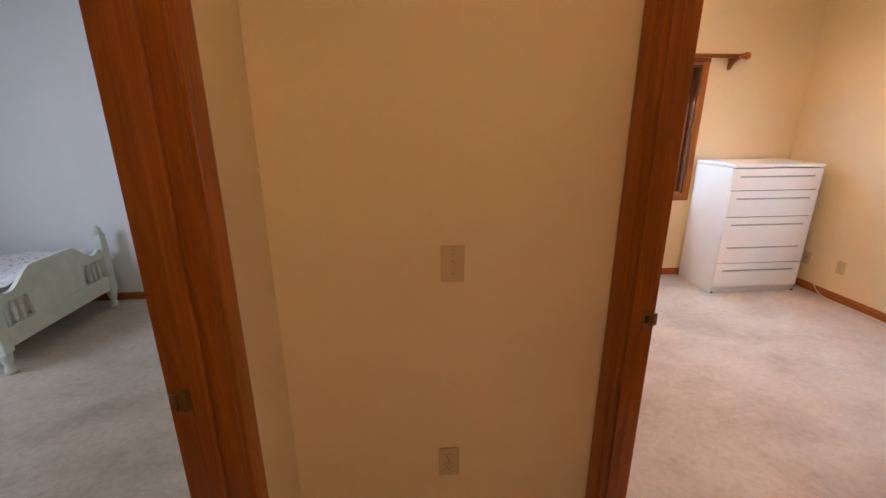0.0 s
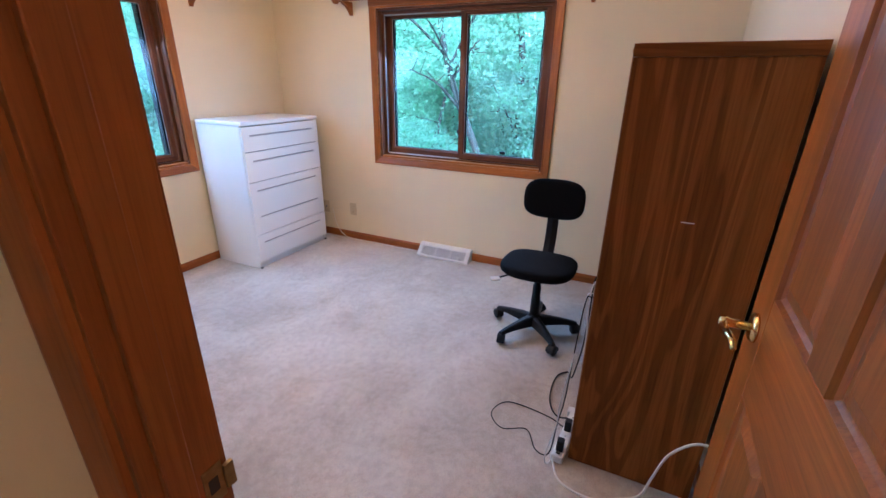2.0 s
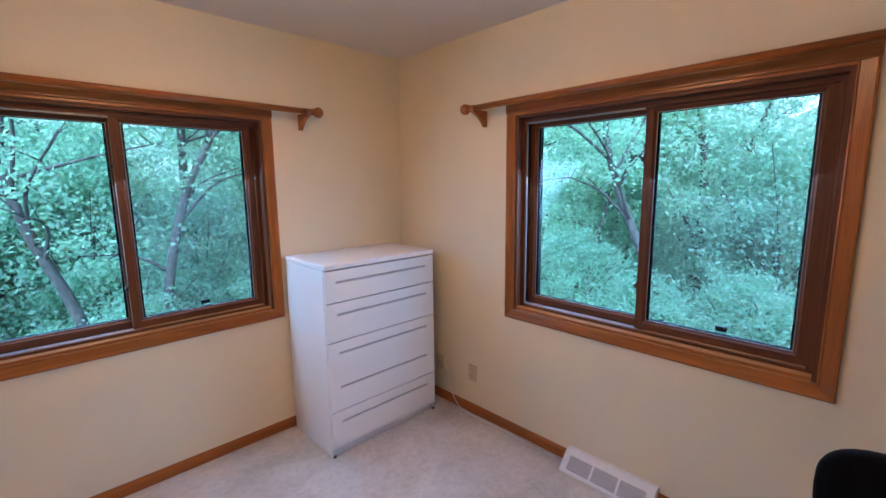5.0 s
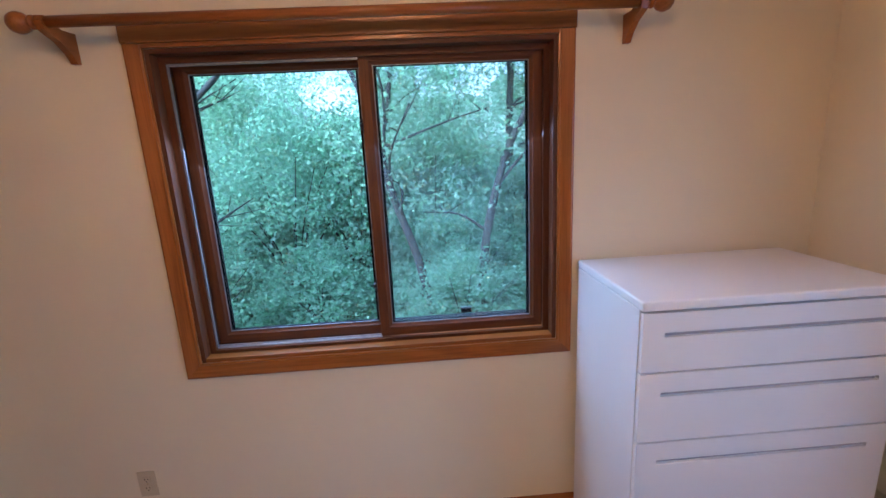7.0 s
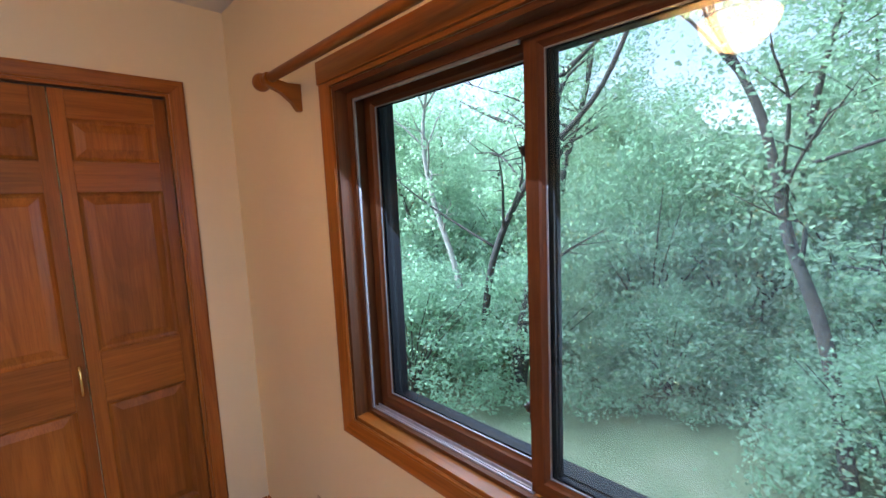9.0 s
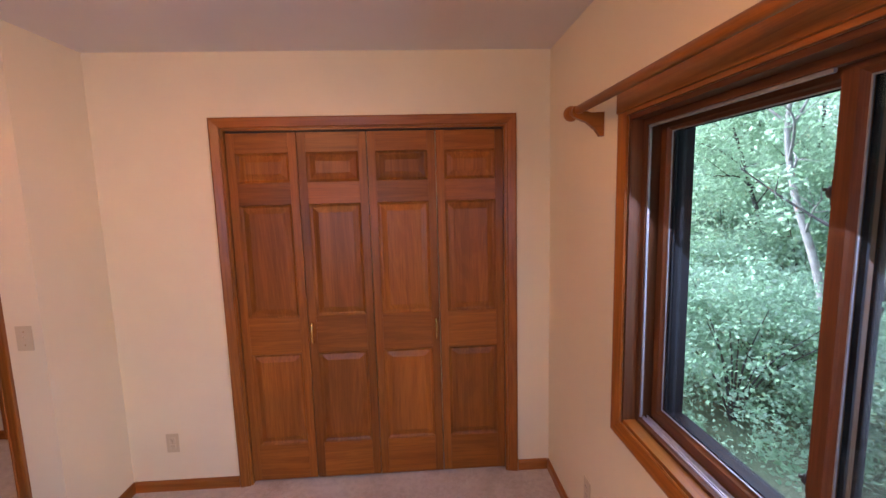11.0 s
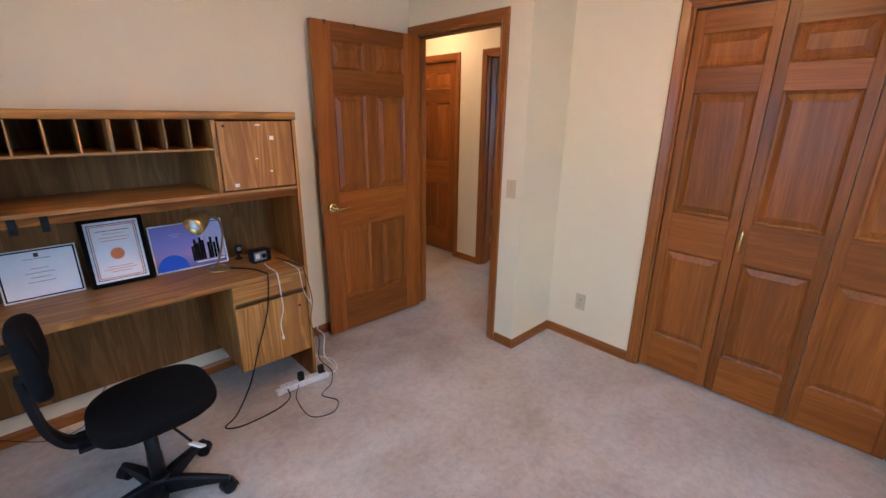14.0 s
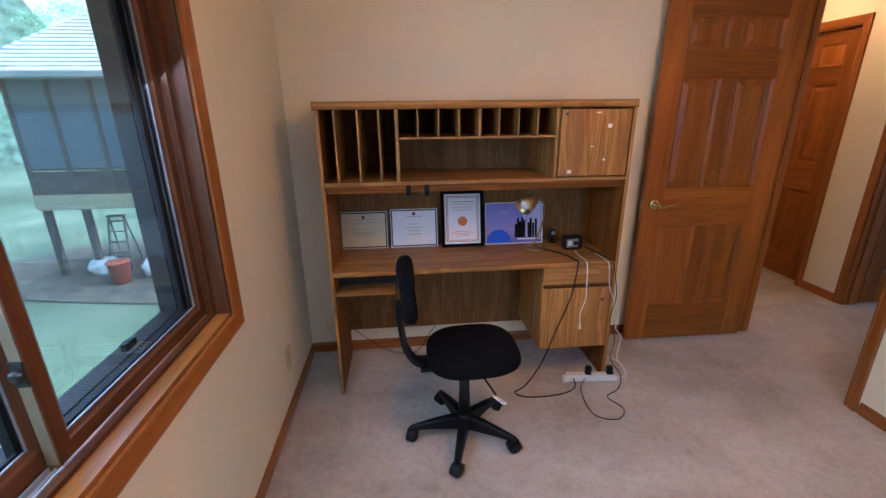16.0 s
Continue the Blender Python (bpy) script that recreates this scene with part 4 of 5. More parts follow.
cable("black cord running off the desk's end to the floor", [(3.840, 3.50, 0.712), (3.810, 3.62, 0.712), (3.795, 3.735, 0.712), (3.792, 3.756, 0.690), (3.765, 3.765, 0.520), (3.790, 3.772, 0.380), (3.750, 3.775, 0.270), (3.765, 3.79, 0.150), (3.700, 3.80, 0.050), (3.740, 3.86, 0.006), (3.830, 3.92, 0.006), (3.790, 4.02, 0.006), (3.860, 4.09, 0.006), (3.960, 4.04, 0.006), (3.950, 3.86, 0.006), (3.900, 3.78, 0.020), (3.870, 3.755, 0.045)], .0025, BLACKP)
cable("white cord in loose loops beside the desk", [(3.830, 3.60, 0.712), (3.825, 3.735, 0.712), (3.820, 3.757, 0.690), (3.805, 3.762, 0.570), (3.745, 3.77, 0.430), (3.755, 3.78, 0.340), (3.720, 3.785, 0.280), (3.730, 3.79, 0.160), (3.675, 3.81, 0.060), (3.690, 3.80, 0.007), (3.750, 3.775, 0.025)], .0022, WHITE_PLASTIC)
cable("thick white cord looping down from the wall to the power strip", [(3.70, 3.285, .315), (3.70, 3.335, .308), (3.70, 3.375, .275), (3.695, 3.415, .215), (3.695, 3.442, .10), (3.685, 3.465, .02), (3.65, 3.53, .006), (3.605, 3.63, .006), (3.63, 3.74, .006), (3.71, 3.785, .018)], .0045, WHITE_PLASTIC)
cable("thin wire hanging under the desk", [(5.200, 3.322, 0.165), (5.100, 3.36, 0.100), (4.950, 3.38, 0.020), (4.820, 3.40, 0.040), (4.750, 3.36, 0.120), (4.700, 3.325, 0.170)], .002, BLACKP)
cable("thin white wire on the carpet along the wall", [(5.470, 6.26, 0.270), (5.462, 6.22, 0.120), (5.450, 6.12, 0.020), (5.440, 5.95, 0.006), (5.450, 5.75, 0.006), (5.435, 5.55, 0.006), (5.440, 5.38, 0.006)], .003, WHITE_PLASTIC)

ps = thing("power_strip", "white power strip with black plugs on the carpet", "power strip", 3.85, 3.755, .003, 174)
bm = bmesh.new()
add_box(bm, -.14, .14, -.024, .024, 0, .036, .006)
part("strip_body", bm, WHITE_PLASTIC, ps)
for i in range(5):
    bm = bmesh.new()
    add_box(bm, -.10 + i * .04 - .004, -.10 + i * .04 - .002, -.004, .004, .036, .0365)
    add_box(bm, -.10 + i * .04 + .002, -.10 + i * .04 + .004, -.004, .004, .036, .0365)
    part("socket", bm, DARK, ps)
box("rocker_switch", (.112, .128, -.008, .008, .036, .041), DARK, ps, .001)
for x in (-.02, .10):
    pl = thing("plug", "plug pushed into the power strip", "plug", 3.85 - x, 3.755 + (.01 if x > 0 else 0), .039)
    box("plug_body", (-.016, .016, -.014, .014, .0005, .05), BLACKP if x < 0 else BLACKP, pl, .004)
pl = thing("plug", "white plug lying at the end of the power strip", "plug", 4.0, 3.76, .006)
bm = bmesh.new()
add_box(bm, -.02, .02, -.016, .016, 0, .034, .006)
part("plug_body", bm, WHITE_PLASTIC, pl)


# ---- task chair ----
def chair():
    cx, cy = 4.628, 4.095
    c = thing("office_chair", "black fabric task chair on five casters, facing along the desk", "office chair", cx, cy, 0)
    for i in range(5):
        a = radians(3 + 72 * i)
        m = Matrix.Rotation(a, 4, "Z")
        leg = new("leg")
        leg.parent = c
        bm = bmesh.new()
        secs = [(.02, .052, .115, .028), (.08, .058, .112, .024), (.17, .064, .098, .020), (.235, .062, .084, .016), (.255, .060, .078, .014)]
        prev = None
        for x, z0, z1, hw in secs:
            ring = [bm.verts.new(m @ Vector(p)) for p in ((x, -hw, z0), (x, hw, z0), (x, hw * .8, z1 - .006), (x, hw * .4, z1), (x, -hw * .4, z1), (x, -hw * .8, z1 - .006))]
            if prev:
                for k in range(6):
                    bm.faces.new((prev[k], prev[(k + 1) % 6], ring[(k + 1) % 6], ring[k]))
            else:
                bm.faces.new(ring[::-1])
            prev = ring
        bm.faces.new(prev)
        part("arm", bm, BLACKP, leg)
        cas = new("caster")
        cas.parent = c
        yaw = Matrix.Rotation(a + (1.1, -.5, .7, 2.0, -1.3)[i], 4, "Z")
        hub = Matrix.Translation(m @ Vector((.247, 0, .028))) @ yaw
        lathe("stem", [(.005, .02), (.005, .04)], SILVER, cas, hub, 8)
        for s in (-1, 1):
            lathe("wheel", [(.006, 0), (.024, .001), (.0275, .005), (.0275, .014), (.022, .018), (.006, .019)], BLACKP, cas, hub @ Matrix.Translation((0, s * .004, 0)) @ pose(0, 0, 0, -90 * s, 0, 0), 18)
        bm = bmesh.new()
        pts = [Vector((.033 * math.cos(t), 0, .033 * math.sin(t))) for t in (radians(-20 + 20 * k) for k in range(11))]
        for s in (-.020, .020):
            o = [bm.verts.new(hub @ (p + Vector((0, s, 0)))) for p in pts]
            if s < 0:
                old = o
        for k in range(10):
            bm.faces.new((old[k], old[k + 1], o[k + 1], o[k]))
        part("hood", bm, BLACKP, cas)
    lathe("hub", [(.03, .05), (.034, .06), (.036, .115), (.030, .125)], BLACKP, c, None, 20)
    lathe("column", [(.029, .12), (.027, .21), (.0265, .23), (.024, .235), (.024, .31), (.0175, .312), (.0175, .395)], BLACKP, c, None, 20)
    box("seat_plate", (-.13, .20, -.06, .06, .392, .408), BLACKP, c, .004)
    # seat: a padded rounded square
    def pad(name, mm, a, b, t, n, wrap=0.0):
        bm = bmesh.new()
        rings = []
        prof = [(0.80, -t / 2), (0.93, -t * .42), (0.99, -t * .22), (1.0, 0), (0.99, t * .2), (.94, t * .38), (.82, t * .48), (.5, t * .54), (.15, t * .55)]
        for k, z in prof:
            ring = []
            for i in range(36):
                an = 2 * math.pi * i / 36
                ca, sa = math.cos(an), math.sin(an)
                e = 2 / n
                x = a * k * math.copysign(abs(ca) ** e, ca)
                y = b * k * math.copysign(abs(sa) ** e, sa)
                ring.append(bm.verts.new(mm @ Vector((x, y, z + wrap * y * y))))
            rings.append(ring)
        for r1, r2 in zip(rings, rings[1:]):
            for i in range(36):
                bm.faces.new((r1[i], r1[(i + 1) % 36], r2[(i + 1) % 36], r2[i]))
        bm.faces.new(rings[0][::-1])
        bm.faces.new(rings[-1])
        return part(name, bm, FABRIC, c, smooth=True)
    pad("seat", pose(-.035, -.005, .448, 0, 2, 0), .205, .205, .056, 3.0, .15)
    pad("backrest", pose(.255, 0, .765, 0, -86, 0), .118, .178, .055, 3.2, .9)
    bm = bmesh.new()
    path = smooth_path([(.10, 0, .398), (.17, 0, .400), (.225, 0, .425), (.262, 0, .49), (.278, 0, .58), (.288, 0, .70)], 5)
    prev = None
    for i, p in enumerate(path):
        d = (path[min(i + 1, len(path) - 1)] - path[max(i - 1, 0)]).normalized()
        nn = Vector((-d.z, 0, d.x))
        ring = [bm.verts.new(p + nn * u + Vector((0, w, 0))) for u, w in ((-.010, -.03), (.010, -.034), (.016, 0), (.010, .034), (-.010, .03))]
        if prev:
            for k in range(5):
                bm.faces.new((prev[k], prev[(k + 1) % 5], ring[(k + 1) % 5], ring[k]))
        else:
            bm.faces.new(ring[::-1])
        prev = ring
    bm.faces.new(prev)
    part("back_support", bm, BLACKP, c, "ribbed black support bar")
    tube("height_lever", [(-.04, .05, .40), (-.07, .13, .385), (-.10, .20, .36)], .005, BLACKP, c, 8)
    bm = bmesh.new()
    add_box(bm, -.03, .03, -.014, .014, -.004, .004, .0035)
    bm.transform(pose(-.112, .222, .352, 25, 0, -60))
    part("lever_paddle", bm, WHITE_PLASTIC, c)


chair()

# ---- floor vent and ceiling lamps ----
vt = thing("baseboard_vent", "white metal baseboard heat register on the carpet by the wall", "floor vent", XE, 5.065, 0, -90)
bm = bmesh.new()
a = [(0, 0), (-.115, 0), (-.115, .012), (-.045, .085), (-.02, .095), (0, .095)]
vs = [[bm.verts.new((s * .235, y, z)) for y, z in a] for s in (-1, 1)]
for i in range(6):
    bm.faces.new((vs[0][i], vs[0][(i + 1) % 6], vs[1][(i + 1) % 6], vs[1][i]))
bm.faces.new(vs[0][::-1])
bm.faces.new(vs[1])
part("housing", bm, WHITE_PLASTIC, vt)
sl = Matrix(((1, 0, 0, 0), (0, .692, .722, -.115), (0, -.722, .692, .012), (0, 0, 0, 1)))
up = Vector((0, .07, .073)).normalized()
out = Vector((0, -.073, .07)).normalized()
for k in range(3):
    x0 = -.20 + k * .137
    bm = bmesh.new()
    p0 = Vector((x0, -.115, .012)) + up * .014 + out * .0006
    bm.faces.new([bm.verts.new(p0 + Vector((dx, 0, 0)) + up * du) for dx, du in ((0, 0), (.125, 0), (.125, .075), (0, .075))])
    part("grille_recess", bm, DARK, vt)
    for i in range(12):
        bm = bmesh.new()
        q = p0 + up * (.003 + i * .0062)
        for e in (0,):
            v8 = [bm.verts.new(q + Vector((dx, 0, 0)) + up * du + out * do) for dx in (0, .125) for du in (0, .003) for do in (0, .0035)]
            for f in ((0, 1, 3, 2), (4, 6, 7, 5), (0, 4, 5, 1), (2, 3, 7, 6), (0, 2, 6, 4), (1, 5, 7, 3)):
                bm.faces.new([v8[j] for j in f])
        part("louvre", bm, WHITE_PLASTIC, vt)


def ceiling_lamp(x, y, label, bowl):
    l = thing("ceiling_lamp", label, "ceiling lamp", x, y, H)
    lathe("canopy", [(.075, 0), (.075, -.012), (.05, -.03), (.02, -.036), (.012, -.05)], OLD_BRASS, l, None, 28)
    bm = bmesh.new()
    prof = [(.155, -.105), (.165, -.11), (.158, -.145), (.130, -.195), (.09, -.235), (.035, -.258), (.012, -.26)]
    rings = [[bm.verts.new((r * math.cos(a), r * math.sin(a), z)) for a in (2 * math.pi * i / 32 for i in range(32))] for r, z in prof]
    for r1, r2 in zip(rings, rings[1:]):
        for i in range(32):
            bm.faces.new((r1[i], r1[(i + 1) % 32], r2[(i + 1) % 32], r2[i]))
    bm.faces.new(rings[-1])
    part("shade", bm, bowl, l, "frosted glass bowl, lit", smooth=True)
    lathe("stem", [(.005, -.05), (.005, -.262), (.012, -.266), (.012, -.276), (.006, -.286)], OLD_BRASS, l, None, 12)


ceiling_lamp(3.84, 5.2, "lit frosted-glass bowl lamp on the bedroom ceiling", SHADE)
ceiling_lamp(1.98, 2.5, "lit frosted-glass bowl lamp on the hall ceiling", SHADE2)


# ---- bed in the second bedroom ----
def bed():
    b = thing("bed", "pale green painted wooden bed with a low carved footboard", "bed", -.53, 5.97, 0)
    y0, y1 = -.49, .49
    for y in (y0, y1):
        prof = [(.018, 0), (.030, .008), (.026, .04), (.018, .055), (.030, .09), (.034, .12), (.034, .14)]
        lathe("post_foot", prof, GREEN_WHITE, b, pose(0, y, 0), 20)
        box("post", (-.034, .034, y - .034, y + .034, .14, .62), GREEN_WHITE, b, .004)
        lathe("post_cap", [(.03, .62), (.034, .63), (.024, .645), (.028, .66), (.018, .68), (.006, .69)], GREEN_WHITE, b, pose(0, y, 0), 20)
    box("footboard_rail", (-.022, .022, y0 + .034, y1 - .034, .16, .28), GREEN_WHITE, b, .004)
    bm = bmesh.new()
    n = 40
    low, top = [], []
    for i in range(n + 1):
        u = i / n
        s = abs(2 * u - 1)
        z = .60 - .12 * (1 if s > .80 else .5 - .5 * math.cos(math.pi * min(1, max(0, (s - .35) / .45)))) + .03 * math.exp(-((s - .95) / .06) ** 2)
        y = y0 + .034 + u * (y1 - y0 - .068)
        solid = s < .52
        low.append((y, .28 if solid else .43))
        top.append((y, z))
    for x in (-.014, .014):
        a = [bm.verts.new((x, y, z)) for y, z in low]
        t = [bm.verts.new((x, y, z)) for y, z in top]
        for i in range(n):
            bm.faces.new((a[i], a[i + 1], t[i + 1], t[i]))
        if x < 0:
            pa, pt = a, t
    for i in range(n):
        bm.faces.new((pt[i], pt[i + 1], t[i + 1], t[i]))
        bm.faces.new((pa[i], pa[i + 1], a[i + 1], a[i]))
    part("footboard", bm, GREEN_WHITE, b)
    for s in (-1, 1):
        for k in range(3):
            lathe("spindle", [(.010, .28), (.016, .31), (.010, .335), (.018, .36), (.010, .39), (.012, .43)], GREEN_WHITE, b, pose(0, s * (.30 + k * .055), 0), 12)
    for y in (y0, y1):
        box("side_rail", (-1.30, -.034, y - .012, y + .012, .18, .33), GREEN_WHITE, b, .003)
    bm = bmesh.new()
    add_box(bm, -1.30, -.03, y0 + .02, y1 - .02, .25, .46, .05)
    m = part("mattress", bm, PAPER, b, smooth=True)
    q = thing("bedspread", "white and rose patterned quilt spread over the bed", "bedspread", -.53, 5.97, .462)
    bm = bmesh.new()
    nx, ny = 40, 34
    grid = []
    for i in range(nx + 1):
        for j in range(ny + 1):
            x = -1.30 + i / nx * 1.25
            y = y0 + .0 + j / ny * (y1 - y0)
            z = .012 + .018 * noise.noise(Vector((x * 9, y * 9, 0))) + .006 * math.sin(y * 70)
            z += .03 * math.exp(-((x + .12) / .1) ** 2)
            grid.append(bm.verts.new((x, y, z)))
    for i in range(nx):
        for j in range(ny):
            k = i * (ny + 1) + j
            bm.faces.new((grid[k], grid[k + 1], grid[k + ny + 2], grid[k + ny + 1]))
    part("quilt", bm, QUILT, q, smooth=True)


QUILT = material("rose_quilt", (0.7, 0.66, 0.66), 0.9)
v = coords(QUILT)
vo = nd(QUILT, "ShaderNodeTexVoronoi", Scale=26.0)
ln(QUILT, v, vo.inputs["Vector"])
base(QUILT, ramp(QUILT, vo.outputs["Distance"], [(0.15, (0.42, 0.22, 0.27)), (0.3, (0.68, 0.66, 0.68)), (0.8, (0.74, 0.73, 0.74))]))
bed()


# ---- outside ----
GZ = -3.0
GRASS = material("grass", (0.08, 0.13, 0.04), 0.95)
v = coords(GRASS)
n1 = nd(GRASS, "ShaderNodeTexNoise", Scale=22.0, Detail=5.0)
n2 = nd(GRASS, "ShaderNodeTexNoise", Scale=0.6, Detail=4.0)
for n in (n1, n2):
    ln(GRASS, v, n.inputs["Vector"])
ga = ramp(GRASS, n2.outputs[0], [(0.35, (0.065, 0.105, 0.065)), (0.55, (0.10, 0.145, 0.095)), (0.68, (0.15, 0.175, 0.13))])
gb = ramp(GRASS, n1.outputs[0], [(0.3, (0.55, 0.55, 0.5)), (0.65, (1.15, 1.15, 1.1))])
base(GRASS, mixc(GRASS, 1.0, ga, gb, "MULTIPLY"))
bump(GRASS, n1.outputs[0], 1.0, 0.05)
BARK = speckled("bark", (0.026, 0.025, 0.025), (0.055, 0.053, 0.052), 9, 0.9, 1.0, 0.03)
PALE_BARK = speckled("pale_bark", (0.20, 0.19, 0.175), (0.32, 0.31, 0.29), 7, 0.9, 0.6, 0.02)


def leaf_material(name, a, b, c):
    m = material(name, a, 0.75)
    t = m.node_tree
    t.nodes["Principled BSDF"].inputs["Specular IOR Level"].default_value = 0.12
    bs = t.nodes["Principled BSDF"]
    geo = nd(m, "ShaderNodeNewGeometry")
    col = ramp(m, geo.outputs["Random Per Island"], [(0.0, a), (0.5, b), (1.0, c)])
    base(m, col)
    tr = nd(m, "ShaderNodeBsdfTranslucent")
    ln(m, mixc(m, 1.0, col, (1.25, 1.45, 1.15), "MULTIPLY"), tr.inputs[0])
    mx = nd(m, "ShaderNodeMixShader")
    mx.inputs[0].default_value = 0.68
    ln(m, bs.outputs[0], mx.inputs[1])
    ln(m, tr.outputs[0], mx.inputs[2])
    ln(m, mx.outputs[0], t.nodes["Material Output"].inputs[0])
    return m


LEAF = leaf_material("leaves", (0.165, 0.285, 0.21), (0.23, 0.36, 0.295), (0.315, 0.46, 0.37))
LEAF2 = leaf_material("shrub_leaves", (0.135, 0.255, 0.20), (0.195, 0.325, 0.275), (0.27, 0.41, 0.35))


def leaf_mesh(name, centres, radii, per, size, seed, mat, flat_=1.0):
    """Clumps of folded leaves: each one four-cornered blade of two triangles."""
    rng = np.random.default_rng(seed)
    c = np.repeat(np.array(centres), per, axis=0)
    r = np.repeat(np.array(radii), per)[:, None]
    n = len(c)
    p = c + rng.normal(size=(n, 3)) * r * np.array((1, 1, .6))
    s = size * rng.uniform(.6, 1.3, (n, 1))
    d = rng.normal(size=(n, 3)) * np.array((1, 1, .6))
    d /= np.linalg.norm(d, axis=1, keepdims=True)
    up = rng.normal(size=(n, 3)) * flat_ + np.array((0, 0, 1))
    w = np.cross(d, up)
    w /= np.linalg.norm(w, axis=1, keepdims=True) + 1e-6
    nrm = np.cross(w, d)
    vs = np.stack([p - d * s * .5, p + w * s * .34 + nrm * s * .1, p + d * s * .62, p - w * s * .34 + nrm * s * .1], axis=1).reshape(-1, 3)
    i = np.arange(n)[:, None] * 4
    faces = np.concatenate([i + np.array((0, 1, 2)), i + np.array((0, 2, 3))])
    me = bpy.data.meshes.new(name)
    me.from_pydata(vs.tolist(), [], faces.tolist())
    me.materials.append(mat)
    return me


def crown_tree(seed, height, spread, trunk_r, lean, low, clumps, per, leaf, bark):
    rng = random.Random(seed)
    t = thing("tree", "leafy deciduous tree with a dark leaning trunk at the wood's edge" if bark is BARK else "leafy tree with a pale bare leaning trunk", "tree", 0, 0, 0, group="trees of the wood")
    bm = bmesh.new()
    trunk = smooth_path([(0, 0, -.1), (lean * .1, .05, height * .2), (lean * .35 + .2, .1, height * .45), (lean * .7, -.1, height * .7), (lean, 0, height * .92)], 4)
    add_tube(bm, trunk, trunk_r, 9, trunk_r * .2)
    ends = []
    for k in range(13):
        f = rng.uniform(.22, .95)
        b0 = trunk[int(f * (len(trunk) - 1))]
        a = rng.uniform(0, 2 * math.pi)
        l = spread * rng.uniform(.5, 1.0) * (1.15 - f * .5)
        e = b0 + Vector((math.cos(a) * l, math.sin(a) * l, l * rng.uniform(.2, .75)))
        mid = (b0 + e) / 2 + Vector((rng.uniform(-.3, .3), rng.uniform(-.3, .3), rng.uniform(-.1, .35)))
        add_tube(bm, smooth_path([b0, mid, e], 4), trunk_r * .34 * (1.2 - f), 6, .012)
        ends.append((b0, mid, e))
        for q in range(4):
            s = mid.lerp(e, rng.uniform(0, .8))
            add_tube(bm, [s, s + Vector((rng.uniform(-.9, .9), rng.uniform(-.9, .9), rng.uniform(-.1, .8)))], .018, 4, .005)
    part("trunk", bm, bark, t, smooth=True)
    cs, rs = [], []
    for k in range(clumps):
        if rng.random() < .6:
            b0, mid, e = rng.choice(ends)
            p = mid.lerp(e, rng.uniform(-.2, 1.15)) + Vector([rng.gauss(0, .45) for _ in range(3)])
        else:
            a, u = rng.uniform(0, 2 * math.pi), rng.uniform(-1, 1)
            rr = spread * math.sqrt(1 - u * u) * rng.uniform(.7, 1.1)
            p = Vector((math.cos(a) * rr + lean * .5, math.sin(a) * rr, low + (height - low) * (.5 + .5 * u)))
        cs.append(tuple(p))
        rs.append(rng.uniform(.2, .5))
    crown = new("crown", leaf_mesh("crown", cs, rs, per, leaf, seed, LEAF))
    crown.parent = t
    return t


def shrub(seed, r, h, clumps, per, leaf):
    rng = random.Random(seed)
    t = thing("shrub", "dense green leafy shrub at the edge of the wood", "shrub", group="shrubs of the wood")
    bm = bmesh.new()
    cs, rs = [], []
    for k in range(9):
        a = rng.uniform(0, 6.28)
        e = Vector((math.cos(a) * r * .7, math.sin(a) * r * .7, h * rng.uniform(.6, 1)))
        add_tube(bm, smooth_path([(0, 0, -.05), (e.x * .3, e.y * .3, e.z * .5), e], 3), .03, 5, .006)
    part("stems", bm, BARK, t)
    for k in range(clumps):
        a, u = rng.uniform(0, 6.28), rng.uniform(-.2, 1)
        q = math.sqrt(max(0, 1 - u * u)) * rng.uniform(.55, 1.08)
        cs.append((math.cos(a) * r * q, math.sin(a) * r * q, h * (.12 + .85 * max(0, u) * rng.uniform(.85, 1.1))))
        rs.append(rng.uniform(.12, .3))
    o = new("foliage", leaf_mesh("foliage", cs, rs, per, leaf, seed + 50, LEAF2))
    o.parent = t
    return t


trees = [crown_tree(3, 10, 3.0, .17, 1.6, 0.5, 330, 76, .108, BARK), crown_tree(7, 11.5, 3.3, .21, -1.8, 0.6, 340, 76, .11, BARK), crown_tree(12, 9, 2.7, .11, 2.4, 0.5, 310, 76, .105, BARK)]
shrubs = [shrub(5, 1.7, 2.4, 190, 66, .078), shrub(9, 2.1, 3.2, 210, 66, .082)]
rng = random.Random(21)
spots, bushes = [], []


def clear(x, y, lst, d):
    return all((x - a) ** 2 + (y - b) ** 2 > d * d for a, b in lst)


for area, count in (((-18, 22, 18, 23), 12), ((-20, 26, 24, 34), 11), ((17, 22, -1, 15), 7), ((23, 34, -6, 22), 6), ((2, 36, -26, -17), 5)):
    k = 0
    for _ in range(4000):
        if k >= count:
            break
        x, y = rng.uniform(area[0], area[1]), rng.uniform(area[2], area[3])
        if clear(x, y, spots, 3.2):
            spots.append((x, y))
            k += 1
for area, count in (((-12, 15, 13.8, 16.5), 12), ((-8, -1, 11.5, 14), 4), ((-14, 18, 16.8, 21), 22), ((12.5, 16, 1.5, 13), 7), ((17, 24, -3, 18), 8)):
    k = 0
    for _ in range(4000):
        if k >= count:
            break
        x, y = rng.uniform(area[0], area[1]), rng.uniform(area[2], area[3])
        if clear(x, y, bushes, 2.0) and not (1.6 < x < 4.2 and y < 17.5):
            bushes.append((x, y))
            k += 1
